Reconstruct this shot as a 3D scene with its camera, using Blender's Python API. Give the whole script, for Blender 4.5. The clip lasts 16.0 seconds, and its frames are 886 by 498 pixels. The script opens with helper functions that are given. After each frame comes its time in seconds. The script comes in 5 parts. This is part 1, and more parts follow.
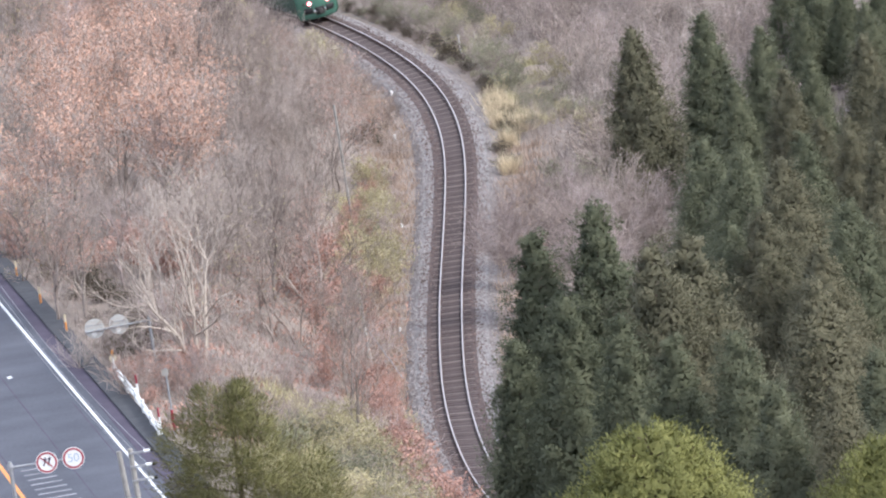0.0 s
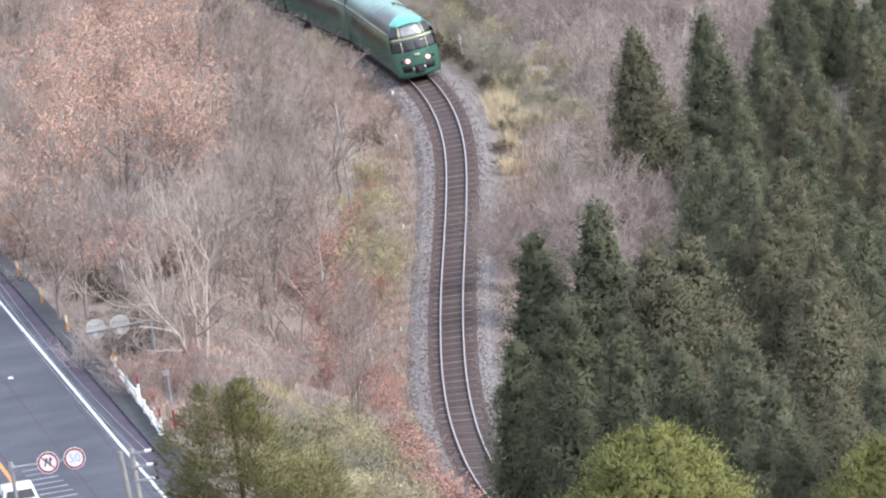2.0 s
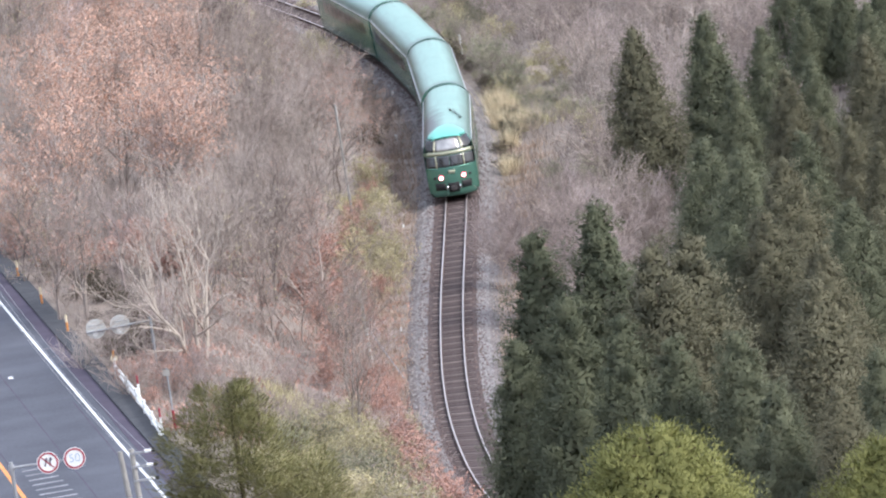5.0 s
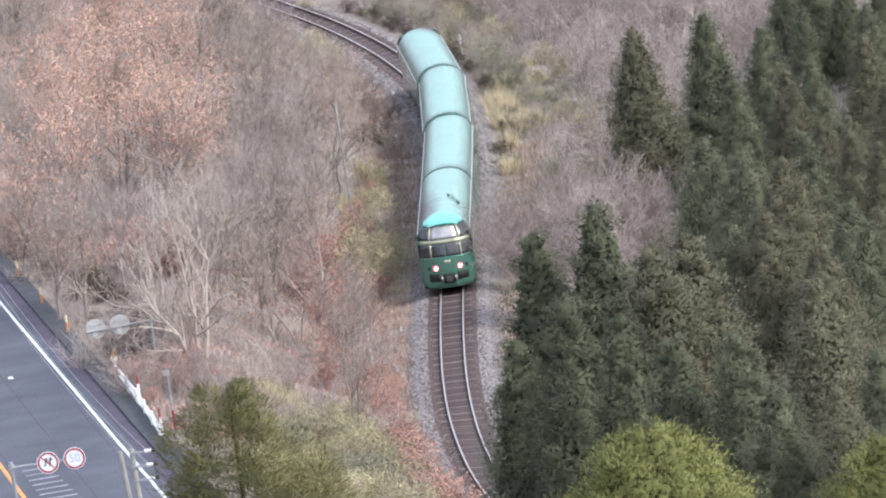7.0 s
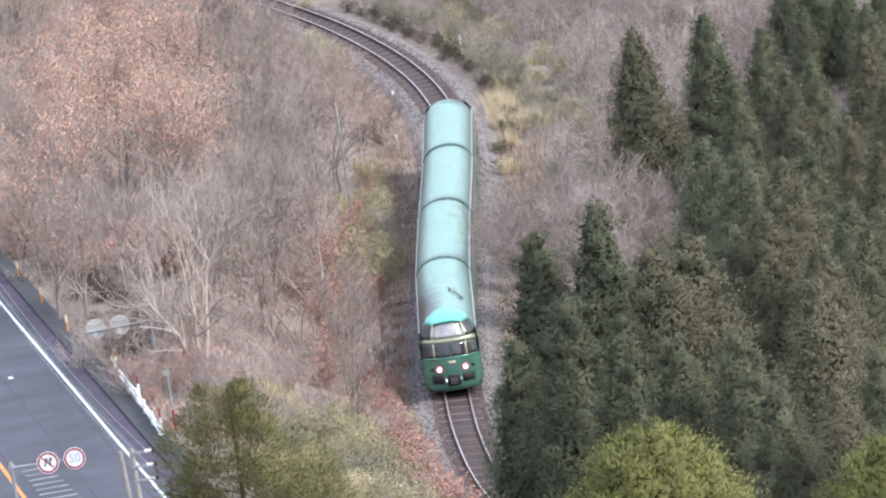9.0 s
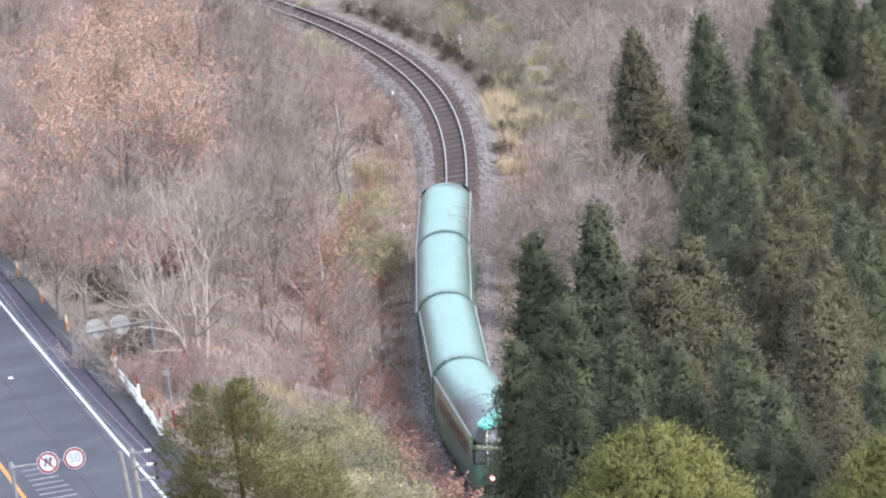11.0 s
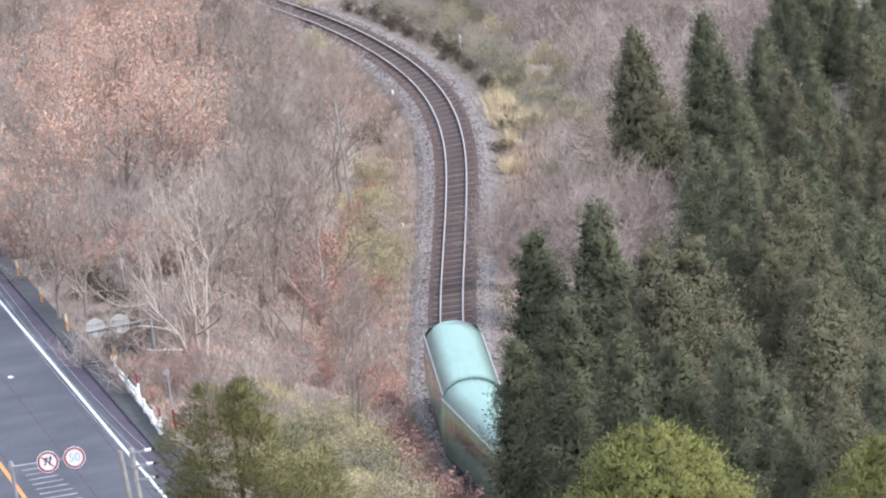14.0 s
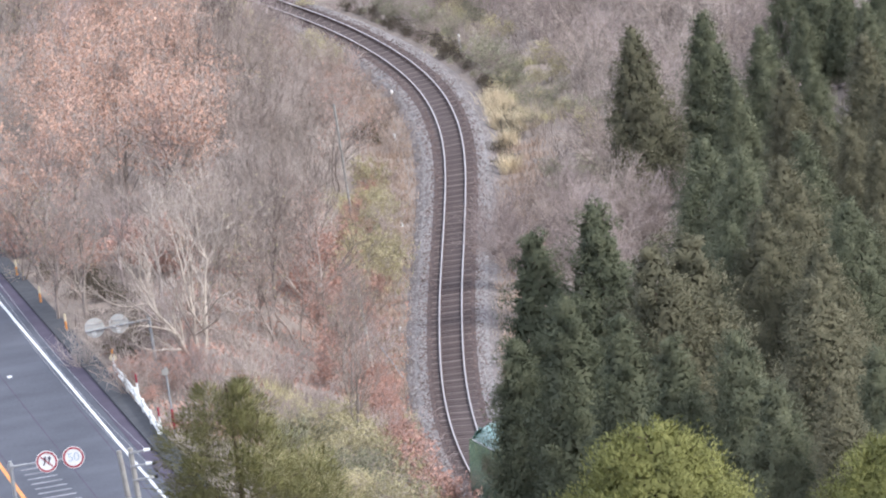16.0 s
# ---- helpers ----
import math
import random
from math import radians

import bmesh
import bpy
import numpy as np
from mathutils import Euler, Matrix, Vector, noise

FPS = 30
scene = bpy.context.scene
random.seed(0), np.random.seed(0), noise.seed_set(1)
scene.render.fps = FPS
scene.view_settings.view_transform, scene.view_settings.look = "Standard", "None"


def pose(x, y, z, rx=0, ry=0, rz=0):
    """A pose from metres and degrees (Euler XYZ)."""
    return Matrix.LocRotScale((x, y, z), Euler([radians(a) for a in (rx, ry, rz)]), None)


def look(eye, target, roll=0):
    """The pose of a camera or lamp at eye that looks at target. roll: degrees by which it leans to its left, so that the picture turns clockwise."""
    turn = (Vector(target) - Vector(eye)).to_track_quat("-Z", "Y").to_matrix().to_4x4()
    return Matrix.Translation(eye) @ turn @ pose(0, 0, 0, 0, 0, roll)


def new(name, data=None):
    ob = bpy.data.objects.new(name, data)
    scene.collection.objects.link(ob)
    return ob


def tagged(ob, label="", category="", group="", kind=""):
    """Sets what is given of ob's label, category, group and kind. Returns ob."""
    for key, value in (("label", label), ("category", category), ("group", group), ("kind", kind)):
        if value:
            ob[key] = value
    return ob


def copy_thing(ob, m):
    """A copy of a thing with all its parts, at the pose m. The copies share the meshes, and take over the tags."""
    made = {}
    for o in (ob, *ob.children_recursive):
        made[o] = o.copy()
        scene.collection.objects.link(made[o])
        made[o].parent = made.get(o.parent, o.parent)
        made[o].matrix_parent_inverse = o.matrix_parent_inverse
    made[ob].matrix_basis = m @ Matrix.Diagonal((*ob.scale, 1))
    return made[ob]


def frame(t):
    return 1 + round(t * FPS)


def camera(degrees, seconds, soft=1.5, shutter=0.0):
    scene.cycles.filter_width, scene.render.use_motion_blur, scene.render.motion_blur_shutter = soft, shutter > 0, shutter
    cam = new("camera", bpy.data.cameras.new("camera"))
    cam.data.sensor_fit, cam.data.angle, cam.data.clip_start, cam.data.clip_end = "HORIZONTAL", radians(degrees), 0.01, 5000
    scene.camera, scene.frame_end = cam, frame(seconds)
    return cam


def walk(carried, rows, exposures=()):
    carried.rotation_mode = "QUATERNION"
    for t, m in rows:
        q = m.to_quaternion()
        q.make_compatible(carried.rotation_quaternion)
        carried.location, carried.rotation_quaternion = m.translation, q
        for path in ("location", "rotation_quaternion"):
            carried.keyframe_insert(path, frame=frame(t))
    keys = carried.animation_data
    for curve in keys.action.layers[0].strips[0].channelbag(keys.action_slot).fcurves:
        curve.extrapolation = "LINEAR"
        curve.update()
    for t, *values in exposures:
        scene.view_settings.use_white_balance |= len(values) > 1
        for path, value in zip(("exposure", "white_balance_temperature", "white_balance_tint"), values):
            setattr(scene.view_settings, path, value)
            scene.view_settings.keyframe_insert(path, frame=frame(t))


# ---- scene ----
cam = camera(5.984, 16.0, soft=2.15, shutter=0.5)


def aim(right=0.0, down=0.0):
    """The camera's pose, turned by a few thousandths of a degree to the right and down."""
    return pose(0, 0, 65.0, 90 - math.degrees(0.147) - down, 0, -right) @ pose(0, 0, 0, 0, 0, -8.5)


walk(cam, [(0.0, aim(0.0076, 0.003)), (0.8, aim(0.0050, 0.0)), (1.6, aim(0, 0)), (13.0, aim(0, 0)),
           (14.2, aim(0.0, 0.006)), (16.0, aim(0.0065, 0.0076))],
     exposures=[(0.0, 1.12, 6150, 9), (16.0, 1.12, 6150, 9)])

# ---- light: high thin overcast with a weak sun behind the viewer's right ----
world = bpy.data.worlds.new("sky")
world.use_nodes = True
scene.world = world
sky = world.node_tree.nodes.new("ShaderNodeTexSky")
sky.sky_type, sky.sun_disc = "NISHITA", False
sky.sun_elevation, sky.sun_rotation = radians(42), radians(124)
sky.air_density, sky.dust_density = 1.0, 3.0
haze = world.node_tree.nodes.new("ShaderNodeMix")
haze.data_type = "RGBA"
haze.inputs[0].default_value = 0.55
haze.inputs[7].default_value = (7.0, 7.2, 8.2, 1)
world.node_tree.links.new(sky.outputs[0], haze.inputs[6])
world.node_tree.links.new(haze.outputs[2], world.node_tree.nodes["Background"].inputs[0])
world.node_tree.nodes["Background"].inputs[1].default_value = 0.115
sun = new("sun", bpy.data.lights.new("sun", "SUN"))
sun.data.energy, sun.data.angle, sun.data.color = 1.55, radians(12), (1.0, 0.95, 0.88)
sun.matrix_world = look((110, -75, 120), (0, 0, 0))


# ---- materials ----
def material(name, dark, light, scale=4.0, rough=0.85, metal=0.0, bump=0.25, by_object=0.0, by_island=0.0, fine=40.0, spec=0.3, thin=0.0):
    """A surface whose colour wanders between two tones at two sizes of noise, with relief."""
    m = bpy.data.materials.new(name)
    m.use_nodes = True
    t = m.node_tree
    b = t.nodes["Principled BSDF"]
    co = t.nodes.new("ShaderNodeTexCoord")
    n1, n2 = t.nodes.new("ShaderNodeTexNoise"), t.nodes.new("ShaderNodeTexNoise")
    n1.inputs["Scale"].default_value, n1.inputs["Detail"].default_value = scale, 4
    n2.inputs["Scale"].default_value, n2.inputs["Detail"].default_value = fine, 3
    t.links.new(co.outputs["Object"], n1.inputs["Vector"])
    t.links.new(co.outputs["Object"], n2.inputs["Vector"])
    add = t.nodes.new("ShaderNodeMath")
    add.operation = "MULTIPLY_ADD"
    add.inputs[1].default_value = 0.45
    t.links.new(n2.outputs[0], add.inputs[0])
    half = t.nodes.new("ShaderNodeMath")
    half.operation = "MULTIPLY_ADD"
    half.inputs[1].default_value, half.inputs[2].default_value = 0.95, -0.2
    t.links.new(n1.outputs[0], half.inputs[0])
    t.links.new(half.outputs[0], add.inputs[2])
    value = add.outputs[0]
    if by_object:
        info = t.nodes.new("ShaderNodeObjectInfo")
        k = t.nodes.new("ShaderNodeMath")
        k.operation = "MULTIPLY_ADD"
        k.inputs[1].default_value = by_object
        t.links.new(info.outputs["Random"], k.inputs[0])
        t.links.new(value, k.inputs[2])
        value = k.outputs[0]
        s = t.nodes.new("ShaderNodeMath")
        s.operation = "SUBTRACT"
        s.inputs[1].default_value = by_object / 2
        t.links.new(value, s.inputs[0])
        value = s.outputs[0]
    if by_island:
        geo = t.nodes.new("ShaderNodeNewGeometry")
        k = t.nodes.new("ShaderNodeMath")
        k.operation = "MULTIPLY_ADD"
        k.inputs[1].default_value = by_island
        t.links.new(geo.outputs["Random Per Island"], k.inputs[0])
        t.links.new(value, k.inputs[2])
        s = t.nodes.new("ShaderNodeMath")
        s.operation = "SUBTRACT"
        s.inputs[1].default_value = by_island / 2
        t.links.new(k.outputs[0], s.inputs[0])
        value = s.outputs[0]
    ramp = t.nodes.new("ShaderNodeValToRGB")
    ramp.color_ramp.elements[0].position, ramp.color_ramp.elements[1].position = 0.2, 0.8
    ramp.color_ramp.elements[0].color, ramp.color_ramp.elements[1].color = (*dark, 1), (*light, 1)
    t.links.new(value, ramp.inputs[0])
    t.links.new(ramp.outputs[0], b.inputs["Base Color"])
    b.inputs["Roughness"].default_value, b.inputs["Metallic"].default_value = rough, metal
    b.inputs["Specular IOR Level"].default_value = spec
    if bump:
        bm = t.nodes.new("ShaderNodeBump")
        bm.inputs["Strength"].default_value, bm.inputs["Distance"].default_value = bump, 0.03
        t.links.new(value, bm.inputs["Height"])
        t.links.new(bm.outputs[0], b.inputs["Normal"])
    if thin:
        through_light = t.nodes.new("ShaderNodeBsdfTranslucent")
        t.links.new(ramp.outputs[0], through_light.inputs["Color"])
        both = t.nodes.new("ShaderNodeMixShader")
        both.inputs[0].default_value = thin
        t.links.new(b.outputs[0], both.inputs[1])
        t.links.new(through_light.outputs[0], both.inputs[2])
        t.links.new(both.outputs[0], t.nodes["Material Output"].inputs["Surface"])
    return m


def glow(name, color, strength):
    m = bpy.data.materials.new(name)
    m.use_nodes = True
    b = m.node_tree.nodes["Principled BSDF"]
    b.inputs["Base Color"].default_value = (*[c * 0.5 for c in color], 1)
    b.inputs["Emission Color"].default_value, b.inputs["Emission Strength"].default_value = (*color, 1), strength
    return m


def grimy_and_shaded(m, strength=0.62):
    """Dirt streaked along the roof's edges and gathered at its ends, added to a roof paint; it also paints the flanks'
    shade.
    """
    t = m.node_tree
    b = t.nodes["Principled BSDF"]
    co = t.nodes.new("ShaderNodeTexCoord")
    sep = t.nodes.new("ShaderNodeSeparateXYZ")
    t.links.new(co.outputs["Object"], sep.inputs[0])
    mp = t.nodes.new("ShaderNodeMapping")
    mp.inputs["Scale"].default_value = (2.2, 0.16, 1.0)
    t.links.new(co.outputs["Object"], mp.inputs["Vector"])
    nz = t.nodes.new("ShaderNodeTexNoise")
    nz.inputs["Scale"].default_value, nz.inputs["Detail"].default_value = 1.6, 4
    t.links.new(mp.outputs[0], nz.inputs["Vector"])
    total = nz.outputs[0]
    # the darkening across X also puts the light's falloff into the colour
    for axis, near, far in (("X", 0.55, 1.5), ("Y", 8.2, 10.6)):
        a = t.nodes.new("ShaderNodeMath")
        a.operation = "ABSOLUTE"
        t.links.new(sep.outputs[axis], a.inputs[0])
        r = t.nodes.new("ShaderNodeMapRange")
        r.inputs["From Min"].default_value, r.inputs["From Max"].default_value = near, far
        t.links.new(a.outputs[0], r.inputs["Value"])
        s = t.nodes.new("ShaderNodeMath")
        t.links.new(total, s.inputs[0])
        t.links.new(r.outputs[0], s.inputs[1])
        total = s.outputs[0]
    r = t.nodes.new("ShaderNodeMapRange")
    r.inputs["From Min"].default_value, r.inputs["From Max"].default_value = 0.5, 1.35
    r.inputs["To Max"].default_value = strength
    t.links.new(total, r.inputs["Value"])
    mix = t.nodes.new("ShaderNodeMix")
    mix.data_type = "RGBA"
    t.links.new(r.outputs[0], mix.inputs[0])
    t.links.new(b.inputs["Base Color"].links[0].from_socket, mix.inputs[6])
    mix.inputs[7].default_value = (0.07, 0.085, 0.08, 1)
    t.links.new(mix.outputs[2], b.inputs["Base Color"])
    return m


def sooty(name, dark, light, cx, cy, rx, ry, rough, metal):
    """Painted metal with one patch round (cx, cy) in the car's own space: exhaust soot, on the lead car also painted
    shade.
    """
    m = material(name, dark, light, 0.6, rough, metal, 0.06, fine=9.0, spec=0.5)
    t = m.node_tree
    b = t.nodes["Principled BSDF"]
    co = t.nodes.new("ShaderNodeTexCoord")
    mp = t.nodes.new("ShaderNodeMapping")
    mp.vector_type = "POINT"
    mp.inputs["Location"].default_value = (-cx / rx, -cy / ry, 0)
    mp.inputs["Scale"].default_value = (1 / rx, 1 / ry, 0)
    t.links.new(co.outputs["Object"], mp.inputs["Vector"])
    ln = t.nodes.new("ShaderNodeVectorMath")
    ln.operation = "LENGTH"
    t.links.new(mp.outputs[0], ln.inputs[0])
    nz = t.nodes.new("ShaderNodeTexNoise")
    nz.inputs["Scale"].default_value = 1.3
    t.links.new(co.outputs["Object"], nz.inputs["Vector"])
    ad = t.nodes.new("ShaderNodeMath")
    t.links.new(ln.outputs["Value"], ad.inputs[0])
    t.links.new(nz.outputs[0], ad.inputs[1])
    mr = t.nodes.new("ShaderNodeMapRange")
    mr.inputs["From Min"].default_value, mr.inputs["From Max"].default_value = 0.85, 1.75
    mr.inputs["To Min"].default_value, mr.inputs["To Max"].default_value = 0.95, 0.0
    t.links.new(ad.outputs[0], mr.inputs["Value"])
    mix = t.nodes.new("ShaderNodeMix")
    mix.data_type = "RGBA"
    old = b.inputs["Base Color"].links[0].from_socket
    t.links.new(mr.outputs[0], mix.inputs[0])
    t.links.new(old, mix.inputs[6])
    mix.inputs[7].default_value = (0.03, 0.025, 0.03, 1)
    t.links.new(mix.outputs[2], b.inputs["Base Color"])
    return m


M_GROUND = material("leaf_litter", (0.125, 0.103, 0.09), (0.32, 0.265, 0.228), 0.35, fine=3.0, bump=0.6)
M_BALLAST = material("ballast_stone", (0.15, 0.14, 0.14), (0.33, 0.31, 0.31), 0.9, fine=14.0, bump=0.4)
M_OLDBALLAST = material("weathered_ballast", (0.085, 0.072, 0.07), (0.29, 0.255, 0.245), 0.7, fine=12.0, bump=0.4)
M_RUSTSTONE = material("rusty_stone", (0.07, 0.05, 0.046), (0.20, 0.15, 0.14), 1.0, fine=20.0, by_island=0.5)
M_STONE = material("crushed_stone", (0.17, 0.155, 0.155), (0.36, 0.335, 0.335), 1.0, fine=20.0, by_island=0.6)
M_RUSTBED = material("rust_stained_bed", (0.06, 0.042, 0.04), (0.12, 0.09, 0.085), 1.2, fine=16.0, bump=0.8)
M_RAIL = material("rail_head_steel", (0.5, 0.45, 0.44), (0.68, 0.62, 0.61), 3.0, 0.4, 0.7, 0.0)
M_RUST = material("rail_web_rust", (0.06, 0.035, 0.03), (0.13, 0.08, 0.06), 5.0, 0.8, 0.2)
M_SLEEPER = material("tarred_wood_sleeper", (0.055, 0.040, 0.040), (0.095, 0.070, 0.068), 2.0, by_object=0.5)
M_CONCRETE = material("pale_concrete", (0.11, 0.088, 0.085), (0.20, 0.165, 0.158), 3.0, by_object=0.4)
M_ASPHALT = material("worn_asphalt", (0.052, 0.056, 0.073), (0.118, 0.123, 0.15), 0.25, fine=6.0, bump=0.1, rough=0.8)
M_TARMAC = material("dark_asphalt", (0.055, 0.046, 0.07), (0.095, 0.08, 0.115), 0.5, fine=6.0, bump=0.1)
M_WHITE = material("white_road_paint", (0.62, 0.64, 0.66), (0.85, 0.86, 0.88), 2.0, 0.6, bump=0.05)
M_ORANGE = material("orange_road_paint", (0.60, 0.22, 0.05), (0.80, 0.36, 0.12), 2.0, 0.6, bump=0.05)
M_ENAMEL = material("white_enamel", (0.70, 0.72, 0.72), (0.85, 0.86, 0.86), 3.0, 0.4, bump=0.02)
M_ALU = material("weathered_aluminium", (0.42, 0.42, 0.43), (0.62, 0.62, 0.63), 3.0, 0.5, 0.4, 0.03)
M_PLATE = material("pale_sign_back", (0.46, 0.46, 0.45), (0.60, 0.60, 0.58), 3.0, 0.45, 0.1, 0.02)
M_GALV = material("galvanised_steel", (0.30, 0.31, 0.33), (0.45, 0.46, 0.48), 3.0, 0.5, 0.5, 0.03)
M_POLE = material("aged_concrete_pole", (0.24, 0.23, 0.22), (0.38, 0.37, 0.35), 3.0, 0.8)
M_CHALK = material("pale_concrete_pole", (0.40, 0.38, 0.36), (0.58, 0.56, 0.53), 3.0, 0.8)
M_RED = material("sign_red", (0.28, 0.03, 0.05), (0.38, 0.05, 0.08), 3.0, 0.45, bump=0.0)
M_BLUE = material("sign_blue", (0.36, 0.46, 0.58), (0.44, 0.54, 0.66), 3.0, 0.45, bump=0.0)
M_BLACK = material("black_rubber", (0.012, 0.013, 0.014), (0.03, 0.03, 0.032), 3.0, 0.6, bump=0.05)
M_BARK = material("grey_brown_bark", (0.225, 0.19, 0.17), (0.56, 0.487, 0.447), 0.7, fine=8.0, by_object=0.5, by_island=0.3, bump=0.0)
M_BARK_D = material("dark_brown_bark", (0.17, 0.138, 0.124), (0.465, 0.39, 0.352), 0.7, fine=8.0, by_object=0.5, by_island=0.3, bump=0.0)
M_KERB = material("dark_grey_concrete", (0.042, 0.044, 0.052), (0.08, 0.082, 0.092), 1.5, fine=8.0)
M_PALE = material("pale_grey_bark", (0.34, 0.29, 0.255), (0.62, 0.545, 0.48), 1.0, fine=8.0, bump=0.0)
M_TWIG_P = material("pinkish_twigs", (0.24, 0.195, 0.185), (0.52, 0.435, 0.42), 0.6, fine=8.0, by_object=0.5, by_island=0.3, bump=0.0)
M_LEAF_O = material("dry_orange_leaves", (0.42, 0.245, 0.18), (0.73, 0.485, 0.375), 2.0, fine=20.0, by_object=0.3, by_island=0.4, bump=0.0, rough=0.6)
M_LEAF_R = material("dry_russet_leaves", (0.3, 0.165, 0.135), (0.64, 0.39, 0.31), 2.0, fine=20.0, by_object=0.3, by_island=0.4, bump=0.0, rough=0.6)
M_LEAF_Y = material("olive_yellow_leaves", (0.26, 0.235, 0.125), (0.66, 0.59, 0.37), 1.0, fine=20.0, by_object=0.4, by_island=0.6, bump=0.0, rough=0.6, thin=0.25)
M_LEAF_G = material("dull_green_leaves", (0.15, 0.155, 0.10), (0.42, 0.41, 0.29), 1.0, fine=20.0, by_object=0.4, by_island=0.6, bump=0.0, rough=0.6, thin=0.25)
M_STRAW = material("bleached_straw", (0.48, 0.4, 0.28), (0.84, 0.73, 0.53), 0.8, fine=10.0, by_island=0.6, bump=0.0)
M_GRASS_B = material("brown_dead_grass", (0.25, 0.185, 0.145), (0.56, 0.43, 0.345), 0.4, fine=10.0, by_island=0.6, bump=0.0, thin=0.25)
M_GRASS_Y = material("yellow_green_grass", (0.33, 0.30, 0.17), (0.72, 0.66, 0.42), 0.4, fine=10.0, by_island=0.6, bump=0.0, thin=0.25)
M_CEDAR = material("cedar_foliage", (0.080, 0.093, 0.060), (0.235, 0.247, 0.16), 1.1, fine=5.0, by_object=0.2, by_island=0.10, bump=0.0, rough=0.8, thin=0.35)
M_CEDAR_B = material("browned_cedar_foliage", (0.096, 0.096, 0.064), (0.265, 0.25, 0.165), 1.1, fine=5.0, by_object=0.2, by_island=0.10, bump=0.0, rough=0.8, thin=0.35)
M_CEDAR_D = material("dark_cedar_foliage", (0.070, 0.083, 0.053), (0.20, 0.212, 0.135), 1.1, fine=5.0, by_object=0.2, by_island=0.10, bump=0.0, rough=0.8, thin=0.35)
M_CYPRESS = material("yellow_green_cypress_foliage", (0.14, 0.15, 0.048), (0.36, 0.36, 0.135), 1.2, fine=5.0, by_island=0.2, bump=0.0, rough=0.7, thin=0.35)
M_PINE = material("olive_pine_needles", (0.095, 0.098, 0.038), (0.28, 0.265, 0.115), 1.2, fine=5.0, by_island=0.25, bump=0.0, rough=0.7, thin=0.3)
# leaf colour this dark carries the shade of the banks and hollows
M_SHADE_LEAF = material("shade_dark_leaves", (0.058, 0.052, 0.038), (0.14, 0.122, 0.09), 2.0, fine=10.0)
M_FADED = material("worn_road_paint", (0.13, 0.13, 0.145), (0.42, 0.42, 0.44), 1.2, 0.7, bump=0.05, fine=5.0)
M_TRUNK = material("dark_trunk_bark", (0.05, 0.036, 0.028), (0.14, 0.10, 0.08), 2.0, fine=12.0)
M_ROOF = material("mint_metallic_roof", (0.235, 0.43, 0.365), (0.30, 0.495, 0.42), 0.5, 0.33, 0.35, 0.04, fine=5.0, spec=0.5)
# soot near the cab, drawn out backwards to paint the shade on that flank
M_ROOF_F = sooty("mint_roof_soot_and_shade_front", (0.235, 0.43, 0.365), (0.30, 0.495, 0.42), 1.05, 4.2, 0.85, 5.6, 0.33, 0.35)
M_ROOF_R = sooty("mint_roof_sooty_end", (0.235, 0.43, 0.365), (0.30, 0.495, 0.42), 0.8, 8.0, 0.8, 2.2, 0.33, 0.35)
M_BODY = material("deep_green_metallic", (0.105, 0.25, 0.195), (0.135, 0.30, 0.235), 0.6, 0.2, 0.5, 0.03, spec=0.7)
for roof_paint in (M_ROOF, M_ROOF_F, M_ROOF_R):
    grimy_and_shaded(roof_paint)
M_CAP = material("bright_mint_visor", (0.16, 0.56, 0.46), (0.20, 0.64, 0.53), 0.8, 0.3, 0.2, 0.02, spec=0.5)
M_GOLD = material("dull_gold_trim", (0.36, 0.37, 0.27), (0.48, 0.48, 0.36), 2.0, 0.35, 0.4, 0.02)
M_UNDER = material("dark_underframe", (0.03, 0.028, 0.03), (0.08, 0.075, 0.075), 2.0, 0.8)
M_BELLOWS = material("grey_bellows", (0.08, 0.10, 0.10), (0.16, 0.19, 0.18), 2.0, 0.8)
M_GLASS = material("dark_window_glass", (0.02, 0.021, 0.023), (0.05, 0.05, 0.052), 0.8, 0.06, 0.0, 0.0, spec=0.9)
# pale blotches in the colour stand for the sky reflected in the upper windscreen
M_GLASS_UP = material("glass_with_painted_reflection", (0.16, 0.16, 0.16), (0.62, 0.61, 0.60), 1.1, 0.10, 0.55, 0.0, fine=3.0, spec=0.9)
M_LAMP = glow("headlight_glow", (1.0, 0.93, 0.92), 4.0)
M_TAIL = material("red_tail_lens", (0.35, 0.03, 0.03), (0.45, 0.05, 0.05), 4.0, 0.2, bump=0.0)
# no lamp: this glow paints the red halo that blooms round the headlights
M_HALO = glow("headlight_halo_glow", (1.0, 0.12, 0.18), 1.3)
M_CHROME = material("chrome", (0.7, 0.7, 0.7), (0.8, 0.8, 0.8), 3.0, 0.15, 1.0, 0.0)
M_CARWHITE = material("white_car_paint", (0.75, 0.76, 0.78), (0.82, 0.83, 0.85), 1.0, 0.2, bump=0.0, spec=0.6)


# ---- mesh helpers ----
def mesh_of(name, verts, faces, mat, smooth=False):
    me = bpy.data.meshes.new(name)
    me.from_pydata([tuple(v) for v in verts], [], [tuple(f) for f in faces])
    me.materials.append(mat)
    if smooth:
        me.polygons.foreach_set("use_smooth", [True] * len(me.polygons))
    me.update()
    return me


